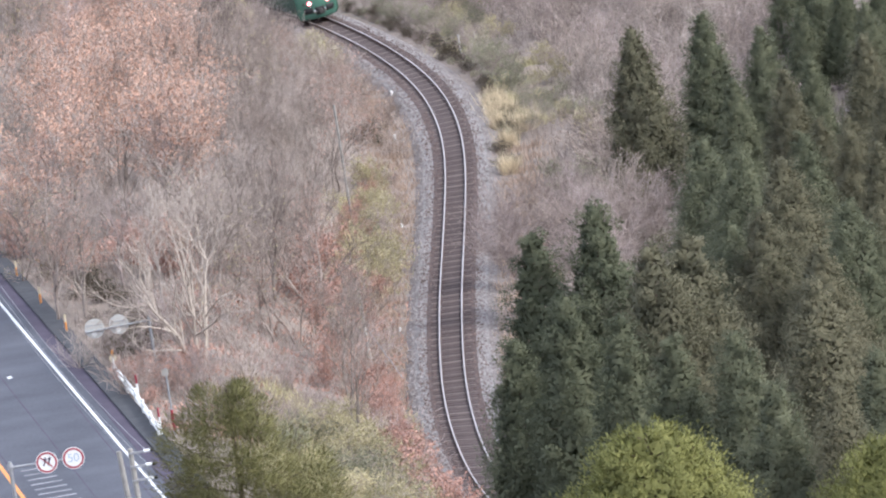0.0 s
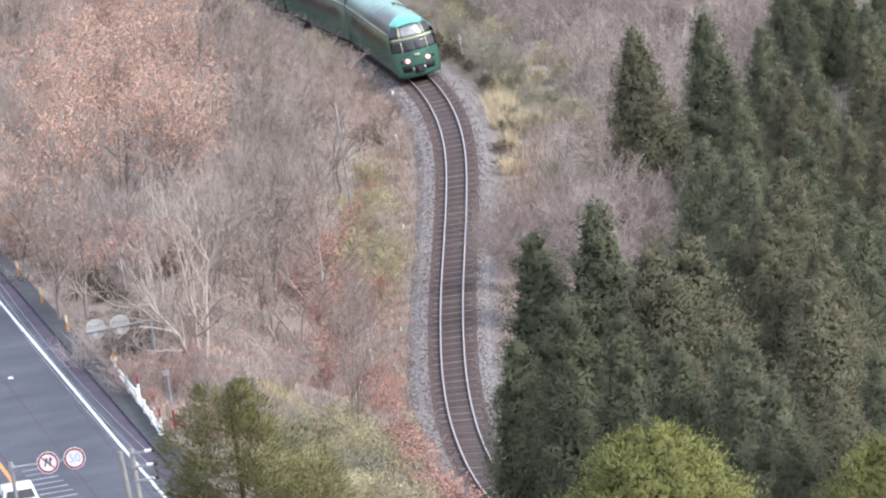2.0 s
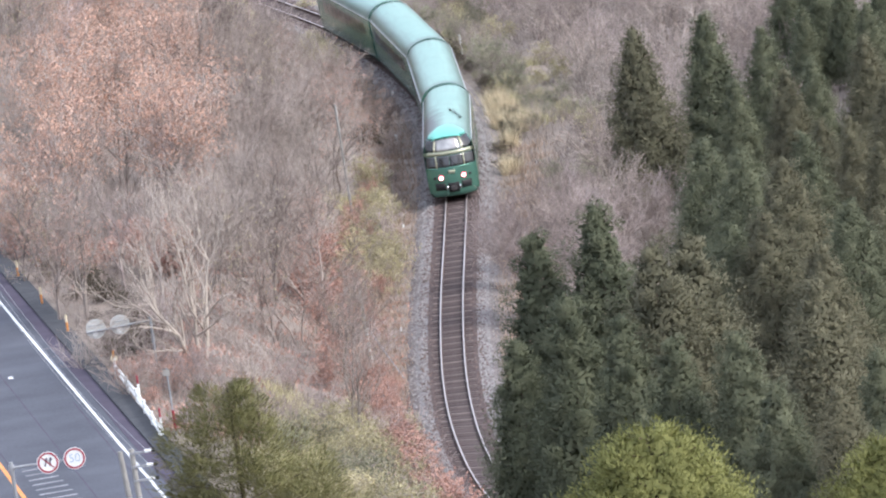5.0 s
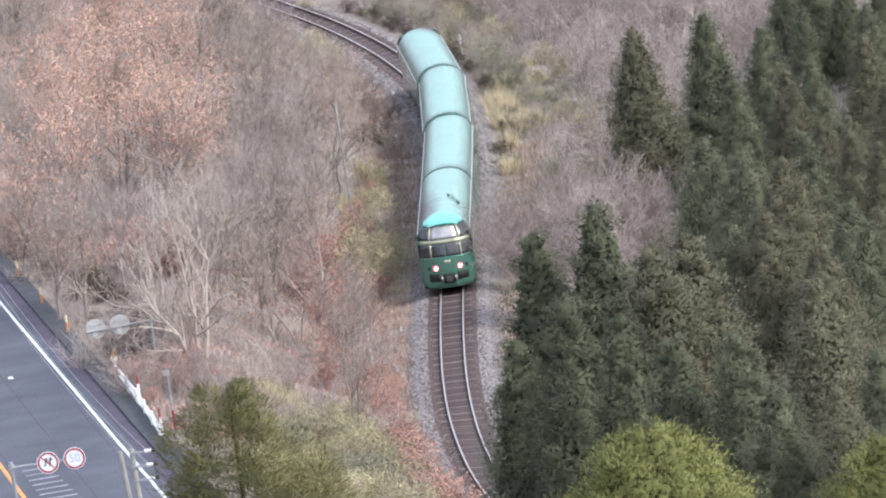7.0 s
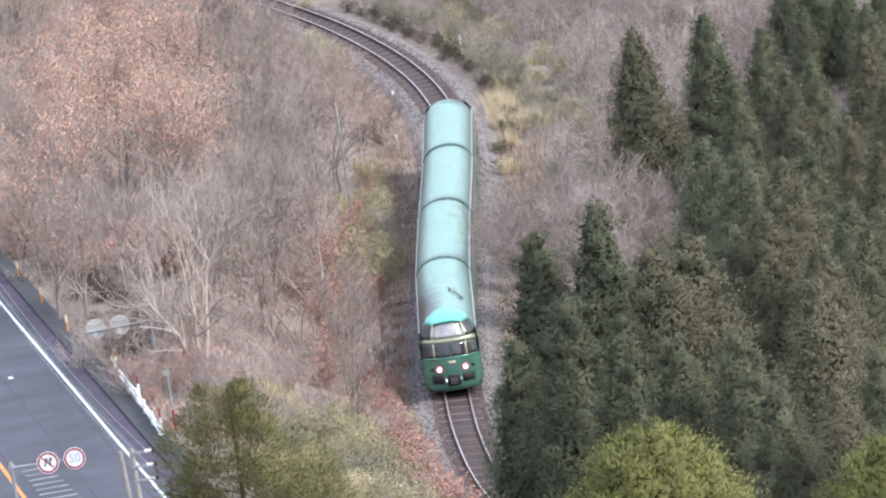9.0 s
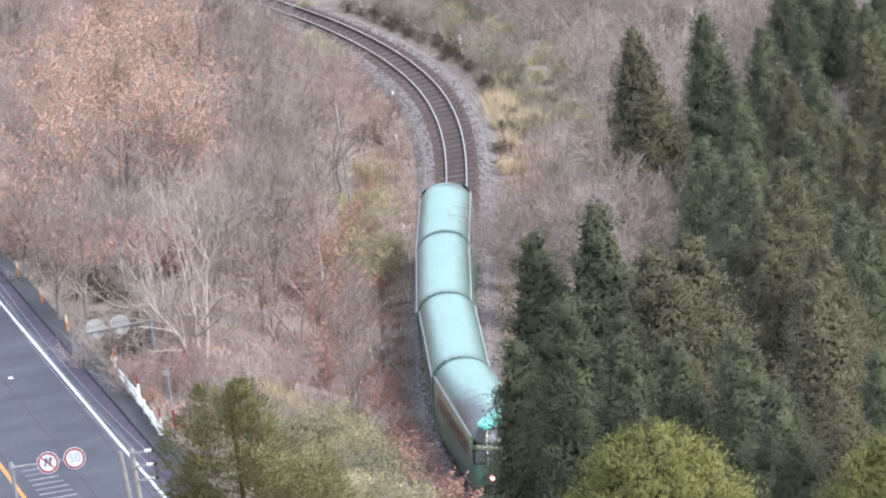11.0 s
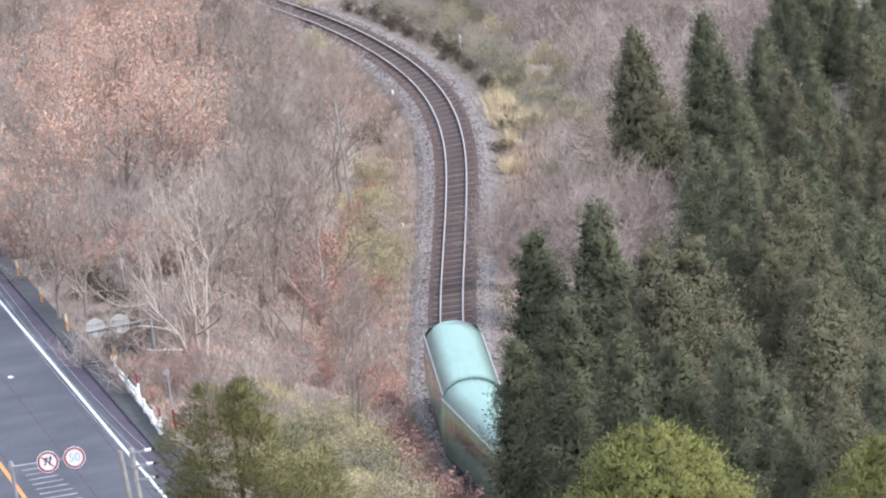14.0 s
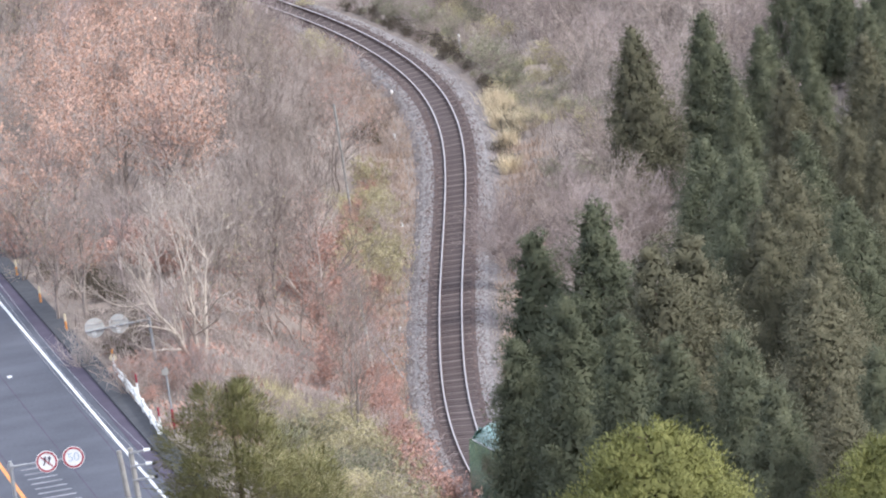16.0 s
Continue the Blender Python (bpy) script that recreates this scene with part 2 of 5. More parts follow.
def quads_np(name, verts, quads, mat, smooth=False):
    """A mesh from an array of corners and an array of quads, built at once."""
    me = bpy.data.meshes.new(name)
    n = len(quads)
    me.vertices.add(len(verts))
    me.vertices.foreach_set("co", np.asarray(verts, np.float32).ravel())
    me.loops.add(n * 4)
    me.loops.foreach_set("vertex_index", np.asarray(quads, np.int32).ravel())
    me.polygons.add(n)
    me.polygons.foreach_set("loop_start", np.arange(0, n * 4, 4, dtype=np.int32))
    if smooth:
        me.polygons.foreach_set("use_smooth", np.ones(n, bool))
    me.materials.append(mat)
    me.update(calc_edges=True)
    return me


def piece(name, me, parent=None, label=""):
    ob = new(name, me)
    if parent:
        ob.parent = parent
    return tagged(ob, label)


def part(name, bm, mat, parent, label="", smooth=False):
    me = bpy.data.meshes.new(name)
    bm.normal_update()
    bm.to_mesh(me)
    bm.free()
    me.materials.append(mat)
    if smooth:
        me.polygons.foreach_set("use_smooth", [True] * len(me.polygons))
    return piece(name, me, parent, label)


def box(size, at=(0, 0, 0), bevel=0.0, m=None):
    bm = bmesh.new()
    bmesh.ops.create_cube(bm, size=1)
    bmesh.ops.scale(bm, vec=size, verts=bm.verts)
    if bevel:
        bmesh.ops.bevel(bm, geom=bm.edges[:], offset=bevel, segments=2, affect="EDGES")
    bmesh.ops.transform(bm, matrix=Matrix.Translation(at) @ (m or Matrix()), verts=bm.verts)
    return bm


def rod(p, q, r0, r1=None, n=10):
    """A tapered round bar from p to q."""
    p, q = Vector(p), Vector(q)
    bm = bmesh.new()
    bmesh.ops.create_cone(bm, cap_ends=True, segments=n, radius1=r0, radius2=r0 if r1 is None else r1, depth=(q - p).length)
    m = Matrix.Translation((p + q) / 2) @ (q - p).to_track_quat("Z", "Y").to_matrix().to_4x4()
    bmesh.ops.transform(bm, matrix=m, verts=bm.verts)
    return bm


def root(name, label, category, group="", m=None):
    ob = tagged(new(name), label, category, group)
    if m is not None:
        ob.matrix_world = m
    return ob


# ---- the line of the track ----
TRACK = [(-49.28, 647), (-34.65, 620.7), (-21.96, 593.5), (-12.76, 569.1), (-7.91, 549.4), (-5.1, 538.4), (-2.16, 523.3), (-0.1, 509.1), (1.07, 495.9),
         (1.55, 481.9), (1.46, 468.7), (1.13, 456.5), (0.82, 446.5), (0.5, 436), (0.21, 427), (-0.04, 417.5), (-0.22, 408.5), (-0.35, 400),
         (-0.37, 391.5), (-0.26, 383.5), (-0.02, 376.5), (0.5, 366.7), (1.73, 356.8), (3.99, 347), (7.5, 337.6), (12.4, 328), (19.2, 320.2),
         (27.6, 315), (38, 313), (51, 309), (61, 306), (72, 304), (84, 303)]


def spline(points, per=24):
    p = np.array(points, float)
    p = np.vstack([2 * p[0] - p[1], p, 2 * p[-1] - p[-2]])
    u = (np.arange(per) / per)[:, None]
    out = [((1 - u) ** 3 * a + (3 * u ** 3 - 6 * u ** 2 + 4) * b + (-3 * u ** 3 + 3 * u ** 2 + 3 * u + 1) * c + u ** 3 * d) / 6
           for a, b, c, d in zip(p, p[1:], p[2:], p[3:])]
    return np.vstack(out)


LINE = spline(TRACK)
ARC = np.r_[0, np.cumsum(np.hypot(*np.diff(LINE, axis=0).T))]
WAY = np.gradient(LINE, axis=0)
WAY /= np.linalg.norm(WAY, axis=1)[:, None]


def rise(y):
    """The height of the track, which climbs gently towards its far end."""
    return 0.009 * np.clip(np.asarray(y, float) - 449.0, 0, 260)


def cant(y):
    """How far the outer rail stands above the inner one: on the far curve one way, on the near curve the other."""
    far = np.clip((np.asarray(y, float) - 452.0) / 40.0, 0, 1)
    near = np.clip((404.0 - np.asarray(y, float)) / 26.0, 0, 1)
    return 0.10 * far * far * (3 - 2 * far) - 0.10 * near * near * (3 - 2 * near)


def tip(y, a):
    """The lift that the canted track gives at a metres across; the inner rail keeps its height."""
    c = cant(y)
    return np.abs(c) * np.clip((np.sign(c) * np.asarray(a, float) + 0.565) / 1.13, 0, 1.9)


def on_track(s):
    """The place and the heading of the track's centre line, s metres from its far end."""
    x, y = np.interp(s, ARC, LINE[:, 0]), np.interp(s, ARC, LINE[:, 1])
    h = np.array([np.interp(s, ARC, WAY[:, 0]), np.interp(s, ARC, WAY[:, 1])])
    return np.array([x, y]), h / np.linalg.norm(h)


def arc_at(y):
    return float(np.interp(-y, -LINE[:, 1], ARC))


def lateral(x, y):
    """Signed distance from the track, positive on the side of the road."""
    x, y = np.atleast_1d(x).astype(float), np.atleast_1d(y).astype(float)
    c, w = LINE[::6], WAY[::6]
    d2 = (x[:, None] - c[None, :, 0]) ** 2 + (y[:, None] - c[None, :, 1]) ** 2
    k = d2.argmin(1)
    dx, dy = x - c[k, 0], y - c[k, 1]
    return np.where(dx * w[k, 1] - dy * w[k, 0] > 0, 1, -1) * np.sqrt(d2.min(1))


# ---- the road ----
ROAD_A, ROAD_B = np.array((-13.6, 356.0)), np.array((-22.1, 416.0))
ROAD_W = (ROAD_B - ROAD_A) / np.linalg.norm(ROAD_B - ROAD_A)
ROAD_N = np.array((-ROAD_W[1], ROAD_W[0]))
ROAD_Z = 4.0


def on_road(along, across, up=0.0):
    """A place on the road: metres along its white edge line, metres across towards its far side."""
    p = ROAD_A + ROAD_W * along + ROAD_N * across
    return Vector((p[0], p[1], ROAD_Z + up))


def step(a, b, v):
    t = np.clip((v - a) / (b - a), 0, 1)
    return t * t * (3 - 2 * t)


def ground_z(x, y):
    x, y = np.atleast_1d(x).astype(float), np.atleast_1d(y).astype(float)
    lat = lateral(x, y)
    left, right = np.maximum(lat, 0), np.maximum(-lat, 0)
    z = -0.55 + 4.1 * step(3.0, 12.5, left) + 0.10 * np.clip(right - 3.4, 0, 90) + 0.22 * np.clip(right - 30, 0, 60)
    bumps = 0.22 * np.sin(x * 0.9 + 1.3 * np.sin(y * 0.31)) * np.sin(y * 0.53 + 0.7 * np.sin(x * 0.4))
    z += bumps * step(3.0, 6.0, np.abs(lat))
    q = np.stack([x, y], 1) - ROAD_A
    across = q @ ROAD_N
    k = step(-4.5, -2.2, across) * (1 - step(14, 30, across)) * step(-110, -70, q @ ROAD_W) * (1 - step(220, 280, q @ ROAD_W))
    z = z * (1 - k) + (ROAD_Z - 0.12) * k
    z += 0.12 * np.clip(across - 22, 0, 500) * (1 - np.clip(right / 30, 0, 1))
    hill = 62.5 - 0.196 * y - 0.05 * np.maximum(np.abs(x) - 60, 0)
    hill = np.where(y < 0, 62.5 + 0.05 * y, hill)
    z = np.maximum(z + rise(y), hill)
    return z + 0.02 * np.clip(y - 760, 0, 1500)


# ---- ground ----
def ground():
    xs = np.unique(np.r_[np.linspace(-3500, -120, 14), np.linspace(-120, -32, 12), np.arange(-32, 36, 1.0), np.linspace(36, 130, 14), np.linspace(130, 3500, 14)])
    ys = np.unique(np.r_[np.linspace(-900, 240, 20), np.linspace(240, 335, 20), np.arange(336, 640, 1.0), np.linspace(640, 800, 24), np.linspace(800, 4200, 16)])
    gx, gy = np.meshgrid(xs, ys)
    z = ground_z(gx.ravel(), gy.ravel())
    w, h = len(xs), len(ys)
    i = np.arange(w * h).reshape(h, w)
    q = np.stack([i[:-1, :-1], i[:-1, 1:], i[1:, 1:], i[1:, :-1]], -1).reshape(-1, 4)
    ob = piece("ground", quads_np("ground", np.c_[gx.ravel(), gy.ravel(), z], q, M_GROUND, True))
    tagged(ob, "uneven hillside ground covered in brown leaf litter", "ground", kind="structure")


def ribbon(sections, s0, s1, ds=1.5):
    """A strip along the track: sections are (offset across, height), swept from s0 to s1."""
    ss = np.arange(s0, s1, ds)
    verts = []
    for s in ss:
        p, h = on_track(s)
        n = np.array((-h[1], h[0]))
        verts += [(p[0] + n[0] * a, p[1] + n[1] * a, z + float(rise(p[1]) + tip(p[1], a))) for a, z in sections]
    k = len(sections)
    i = np.arange(len(ss) * k).reshape(-1, k)
    return np.array(verts), np.stack([i[:-1, :-1], i[:-1, 1:], i[1:, 1:], i[1:, :-1]], -1).reshape(-1, 4)


S0, S1 = 40.0, float(ARC[-1]) - 5


def railway():
    track = root("railway_track", "single curving railway track on grey crushed-stone ballast", "railway track")
    tagged(track, kind="structure")
    v, q = ribbon([(-2.0, -0.42), (-1.55, -0.24), (-1.05, -0.20), (1.05, -0.20), (1.55, -0.24), (2.0, -0.42)], S0, S1)
    piece("ballast", quads_np("ballast", v, q, M_BALLAST), track, "grey crushed-stone ballast bed")
    for a in (-1, 1):
        v, q = ribbon([(a * 1.85, -0.345), (a * 2.2, -0.50), (a * 2.8, -0.78)][::-a], S0, S1)
        piece("ballast_slope", quads_np("ballast_slope", v, q, M_OLDBALLAST), track, "dull weathered stones on the ballast slope")
    v, q = ribbon([(-1.22, -0.190), (-0.98, -0.182), (0.98, -0.182), (1.22, -0.190)], S0, S1)
    piece("track_bed", quads_np("track_bed", v, q, M_RUSTBED), track, "rust-brown stained stones between the rails")
    for a in (-0.565, 0.565):
        v, q = ribbon([(a - 0.062, -0.16), (a - 0.058, -0.14), (a - 0.012, -0.12), (a - 0.012, -0.05), (a - 0.034, -0.035), (a - 0.034, -0.004),
                       (a + 0.034, -0.004), (a + 0.034, -0.035), (a + 0.012, -0.05), (a + 0.012, -0.12), (a + 0.058, -0.14), (a + 0.062, -0.16)], S0, S1)
        rail = piece("rail", quads_np("rail", v, q, M_RUST), track, "rusty steel rail")
        v, q = ribbon([(a - 0.040, -0.012), (a - 0.034, 0.0), (a + 0.034, 0.0), (a + 0.040, -0.012)], S0, S1)
        piece("rail_head", quads_np("rail_head", v, q, M_RAIL), rail, "bright worn running surface")
    return track


def sleepers(track):
    """Wooden sleepers with every third one of pale concrete, the visible stretch piece by piece."""
    def slab(w, l, h, mat):
        bm = box((l, w, h), (0, 0, 0), 0.0)
        me = bpy.data.meshes.new("sleeper")
        bm.to_mesh(me)
        bm.free()
        me.materials.append(mat)
        return me
    wood, conc = slab(0.21, 2.05, 0.12, M_SLEEPER), slab(0.24, 2.0, 0.13, M_CONCRETE)
    a, b = arc_at(556), arc_at(366)
    n = 0
    s = a
    rng = random.Random(8)
    while s < b:
        p, h = on_track(s)
        pale = n % 3 == 0
        ob = piece("sleeper", conc if pale else wood, track, "pale concrete sleeper" if pale else "")
        c = float(cant(p[1]))
        ob.matrix_local = (Matrix.Translation((p[0], p[1], float(rise(p[1])) + abs(c) / 2 - (0.205 if pale else 0.215))) @ Matrix.Rotation(math.atan2(h[1], h[0]) + math.pi / 2 + rng.uniform(-.01, .01), 4, "Z")
                           @ Matrix.Rotation(-c / 1.13, 4, "Y"))
        s += 0.635
        n += 1


def stones(name, label, mat, n, near, far, seed):
    """Loose stones scattered beside the rails, between two distances from the centre."""
    rng = np.random.default_rng(seed)
    s = rng.uniform(arc_at(556), arc_at(362), n)
    a = rng.choice([-1, 1], n) * (near + (far - near) * rng.beta(1.3, 1.7, n))
    px, py = np.interp(s, ARC, LINE[:, 0]), np.interp(s, ARC, LINE[:, 1])
    wx, wy = np.interp(s, ARC, WAY[:, 0]), np.interp(s, ARC, WAY[:, 1])
    z = np.interp(np.abs(a), [1.05, 1.55, 1.9, 2.7], [-0.20, -0.24, -0.32, -0.75])
    c = np.c_[px - wy * a, py + wx * a, z + 0.01 + rise(py) + tip(py, a)]
    base = np.array([(1, 0, 0), (0, 1, 0), (-1, 0, 0), (0, -1, 0), (0, 0, 1.0)])
    r = rng.uniform(0.04, 0.085, (n, 1, 1))
    t = rng.uniform(0, 6.3, n)
    rot = np.stack([np.stack([np.cos(t), -np.sin(t), 0 * t], 1), np.stack([np.sin(t), np.cos(t), 0 * t], 1), np.stack([0 * t, 0 * t, 1 + 0 * t], 1)], 1)
    v = c[:, None] + np.einsum("nij,kj->nki", rot, base) * r * rng.uniform(0.7, 1.2, (n, 5, 1))
    k = np.arange(n)[:, None] * 5
    q = np.concatenate([k + np.array((0, 1, 4, 4)), k + np.array((1, 2, 4, 4)), k + np.array((2, 3, 4, 4)), k + np.array((3, 0, 4, 4))])
    me = mesh_of(name, v.reshape(-1, 3), [f[:3] for f in q.tolist()], mat)
    tagged(piece(name, me), label, "ballast", kind="stuff")


# ---- plants ----
def tubes(name, segs, mat):
    """Three-sided tapering bars, one for each row of (start, end, radius, radius)."""
    a = np.array([(*p, *q, r0, r1) for p, q, r0, r1 in segs])
    p, q, r0, r1 = a[:, 0:3], a[:, 3:6], a[:, 6:7], a[:, 7:8]
    d = q - p
    d /= np.linalg.norm(d, axis=1)[:, None] + 1e-9
    up = np.where(np.abs(d[:, 2:3]) > 0.9, np.array([[1.0, 0, 0]]), np.array([[0, 0, 1.0]]))
    u = np.cross(d, up)
    u /= np.linalg.norm(u, axis=1)[:, None]
    w = np.cross(d, u)
    ring = [(math.cos(k * 2.0944), math.sin(k * 2.0944)) for k in range(3)]
    v = np.stack([p + r0 * (c * u + s * w) for c, s in ring] + [q + r1 * (c * u + s * w) for c, s in ring], 1)
    i = np.arange(len(a))[:, None] * 6
    f = np.concatenate([i + np.array((0, 1, 4, 3)), i + np.array((1, 2, 5, 4)), i + np.array((2, 0, 3, 5))])
    return quads_np(name, v.reshape(-1, 3), f, mat)


def blades(name, at, way, length, width, mat, rng, normals=None):
    """Slim leaf-shaped faces from the places at along the directions way."""
    way = way / (np.linalg.norm(way, axis=1)[:, None] + 1e-9)
    side = np.cross(way, rng.normal(size=at.shape) * (1 if normals is None else 0.35) + (0 if normals is None else normals))
    side /= np.linalg.norm(side, axis=1)[:, None] + 1e-9
    l, w = length[:, None], width[:, None]
    # the corners run so that the face looks along the given normal
    v = np.stack([at - side * w / 2, at + side * w / 2, at + way * l], 1)
    me = bpy.data.meshes.new(name)
    n = len(at)
    me.vertices.add(n * 3)
    me.vertices.foreach_set("co", v.astype(np.float32).ravel())
    me.loops.add(n * 3)
    me.loops.foreach_set("vertex_index", np.arange(n * 3, dtype=np.int32))
    me.polygons.add(n)
    me.polygons.foreach_set("loop_start", np.arange(0, n * 3, 3, dtype=np.int32))
    me.polygons.foreach_set("use_smooth", np.full(n, normals is not None))
    me.materials.append(mat)
    me.update(calc_edges=True)
    if normals is not None:
        nn = normals / (np.linalg.norm(normals, axis=1)[:, None] + 1e-9)
        me.normals_split_custom_set_from_vertices(np.repeat(nn, 3, axis=0).tolist())
    return me


def grow_tree(seed, height, stems=1, wide=0.5, dense=1.0, thick=1.0, first=0):
    """The bars of a bare broadleaf tree and the places of its twigs."""
    rng = random.Random(seed)
    segs, tips = [], []

    def rand(k):
        return Vector((rng.gauss(0, k), rng.gauss(0, k), rng.gauss(0, k)))

    def grow(p, d, length, r, level):
        n = (6, 4, 3, 1)[level]
        for i in range(n):
            d = (d + rand(0.13 + 0.05 * level) + Vector((0, 0, (0.05, 0.10, 0.10, 0.06)[level]))).normalized()
            q = p + d * length / n
            r1 = max(r * (0.84 if level < 2 else 0.75), 0.0075)
            segs.append((p[:], q[:], max(r, 0.009), r1))
            p, r = q, r1
            if level == 3:
                tips.append(q[:])
            elif i > 0 or level:
                for _ in range((2, 2, 2)[level] if rng.random() < 0.85 * dense else 1):
                    side = d.cross(rand(1)).normalized()
                    a = rng.uniform(0.28, 0.72) * (0.6 + wide)
                    nd = d * math.cos(a) + side * math.sin(a)
                    grow(p, nd, length * rng.uniform(*((0.42, 0.62), (0.40, 0.60), (0.45, 0.75))[level]), r * 0.6, level + 1)

    for k in range(stems):
        a = 6.283 * k / stems + rng.uniform(0, 1)
        lean = rng.uniform(0.12, 0.3) * wide * (1 if stems > 1 else 0.35)
        d = Vector((math.cos(a) * lean * 2, math.sin(a) * lean * 2, 1)).normalized()
        grow(Vector((math.cos(a) * 0.12, math.sin(a) * 0.12, -0.3)) * (stems > 1) + Vector((0, 0, -0.2)), d, height * rng.uniform(0.68, 0.82),
             0.011 * height * thick / (stems ** 0.5), first)
    return segs, tips


def leaf_mesh(tips, n, size, mat, seed, keep=lambda p: True):
    rng = np.random.default_rng(seed)
    t = np.array([p for p in tips if keep(p)])
    at = t[rng.integers(0, len(t), n)] + rng.normal(0, 0.10, (n, 3))
    return blades("leaves", at, rng.normal(size=(n, 3)) + np.array((0, 0, -0.4)), rng.uniform(0.7, 1.3, n) * size, rng.uniform(0.5, 0.8, n) * size, mat, rng)


class Kind:
    """One kind of plant, built once; its copies share the meshes."""

    def __init__(self, name, label, category, group, parts):
        self.ob = None
        self.name, self.label, self.category, self.group, self.parts = name, label, category, group, parts

    def put(self, x, y, size, turn, tilt=0.0):
        z = float(ground_z(x, y)[0])
        m = Matrix.Translation((x, y, z)) @ Euler((tilt, tilt * 0.5, turn)).to_matrix().to_4x4()
        ob = root(self.name, self.label, self.category, self.group)
        ob.matrix_world = m @ Matrix.Scale(size, 4)
        for name, me, label in self.parts:
            piece(name, me, ob, label)
        return ob


def bare_kind(seed, height, stems, mat, wide=0.5, leaves=0, leaf_mat=None, name="bare_tree", label="leafless broadleaf tree with thin grey-brown twigs", dense=1.0, leaf=0.13, thick=1.0, first=0):
    segs, tips = grow_tree(seed, height, stems, wide, dense, thick, first)
    top = max(t[2] for t in tips)
    for i, (p, q, a, b) in enumerate(segs):
        k = height / top
        segs[i] = (tuple(c * k for c in p), tuple(c * k for c in q), a, b)
    tips = [tuple(c * height / top for c in t) for t in tips]
    cut = min(0.028, 0.8 * max(s[2] for s in segs))
    big = [s for s in segs if s[2] > cut]
    fine = [s for s in segs if s[2] <= cut]
    parts = [("trunk", tubes("trunk", big, mat), ""), ("crown", tubes("crown", fine, mat), "")]
    if leaves:
        parts.append(("leaves", leaf_mesh(tips, leaves, leaf, leaf_mat, seed), "withered leaves still hanging"))
    return Kind(name, label, "tree" if "tree" in name else "shrub", "woodland trees" if "tree" in name else "hillside shrubs", parts)


def conifer_kind(seed, height, radius, mat, label, name="cedar_tree", power=0.8, clumps=270, per=260, clump=0.60, blade=0.13, low=0.06, up=0.55, core=0.78, width=0.42, bulge=1.2, ragged=0.0, spiky=0.15):
    """A conifer: a tapering trunk and overlapping plumes of small sprays spread evenly over an uneven cone."""
    rng = np.random.default_rng(seed)

    def reach(h, az):
        lobes = 1.0 + 0.08 * np.sin(az * 3 + 9 * h + seed) + 0.10 * np.sin(az * 5 - 23 * h + 2 * seed) + 0.07 * np.sin(h * 41 + 2 * np.sin(az * 2) + seed)
        return radius * np.maximum(1 - np.clip((h - low) / (1 - low), 0, 1) ** bulge, 0) ** power * lobes

    # even spread: equal areas of the cone, turned by the golden angle
    grid = np.linspace(0, 1, 400)
    girth = np.maximum(1 - grid ** bulge, 0) ** power + 0.05
    area = np.cumsum(girth) / girth.sum()
    f = np.interp((np.arange(clumps) + rng.uniform(0, 1, clumps)) / clumps, area, grid)
    h = low + (1 - low) * f * 0.985
    az = np.arange(clumps) * 2.39996 + rng.normal(0, 0.35, clumps)
    rr = reach(h, az) * (1.0 - 0.30 * rng.uniform(0, 1, clumps) ** 2 + ragged * rng.normal(0, 1, clumps)) + 0.03
    keep = rng.uniform(0, 1, clumps) > ragged * 0.8
    h, az, rr = h[keep], az[keep], rr[keep]
    n = len(h)
    c = np.c_[np.cos(az) * rr, np.sin(az) * rr, h * height]
    out = np.c_[np.cos(az), np.sin(az), np.full(n, up)]
    out /= np.linalg.norm(out, axis=1)[:, None]
    size = clump * rng.uniform(0.55, 1.3, n) * (0.42 + 0.58 * np.minimum(1, rr / (0.35 * radius)))
    d = rng.normal(size=(n, per, 3))
    d /= np.linalg.norm(d, axis=2)[..., None]
    along = (d * out[:, None]).sum(2)[..., None]
    stretched = d + 0.55 * along * out[:, None]
    at = c[:, None] + stretched * size[:, None, None] * rng.uniform(0.35, 1.0, (n, per, 1)) ** 0.6
    nrm = d + 0.30 * out[:, None] + np.array((0, 0, 0.30))
    tang = np.cross(nrm, rng.normal(size=(n, per, 3)))
    tang /= np.linalg.norm(tang, axis=2)[..., None]
    way = tang * (1 - spiky) + d * spiky + 0.30 * out[:, None] + np.array((0, 0, 0.30))
    k = n * per
    crown = blades("crown", at.reshape(-1, 3), way.reshape(-1, 3), rng.uniform(0.6, 1.3, k) * blade, rng.uniform(0.6, 1.3, k) * blade * width, mat, rng,
                   nrm.reshape(-1, 3))
    segs = [((0, 0, -0.5), (0, 0, height * 0.5), 0.02 * height, 0.012 * height), ((0, 0, height * 0.5), (0, 0, height * 0.97), 0.012 * height, 0.02)]
    for i in range(0, n, 3):
        segs.append(((0, 0, max(0.3, c[i, 2] - 0.35 * rr[i])), tuple(c[i]), 0.035, 0.012))
    parts = [("trunk", tubes("trunk", segs, M_TRUNK), "dark trunk and branches"), ("crown", crown, "")]
    if core:
        # shaded sprays deeper in the crown close the view through it
        m = int(n * per * 0.30)
        hh = low + (1 - low) * np.interp(rng.uniform(0, 1, m), area, grid) * 0.97
        aa = rng.uniform(0, 6.283, m)
        ri = reach(hh, aa) * core * rng.uniform(0.8, 1.15, m)
        pts = np.c_[np.cos(aa) * ri, np.sin(aa) * ri, hh * height]
        nn = np.c_[np.cos(aa), np.sin(aa), np.full(m, 0.4)]
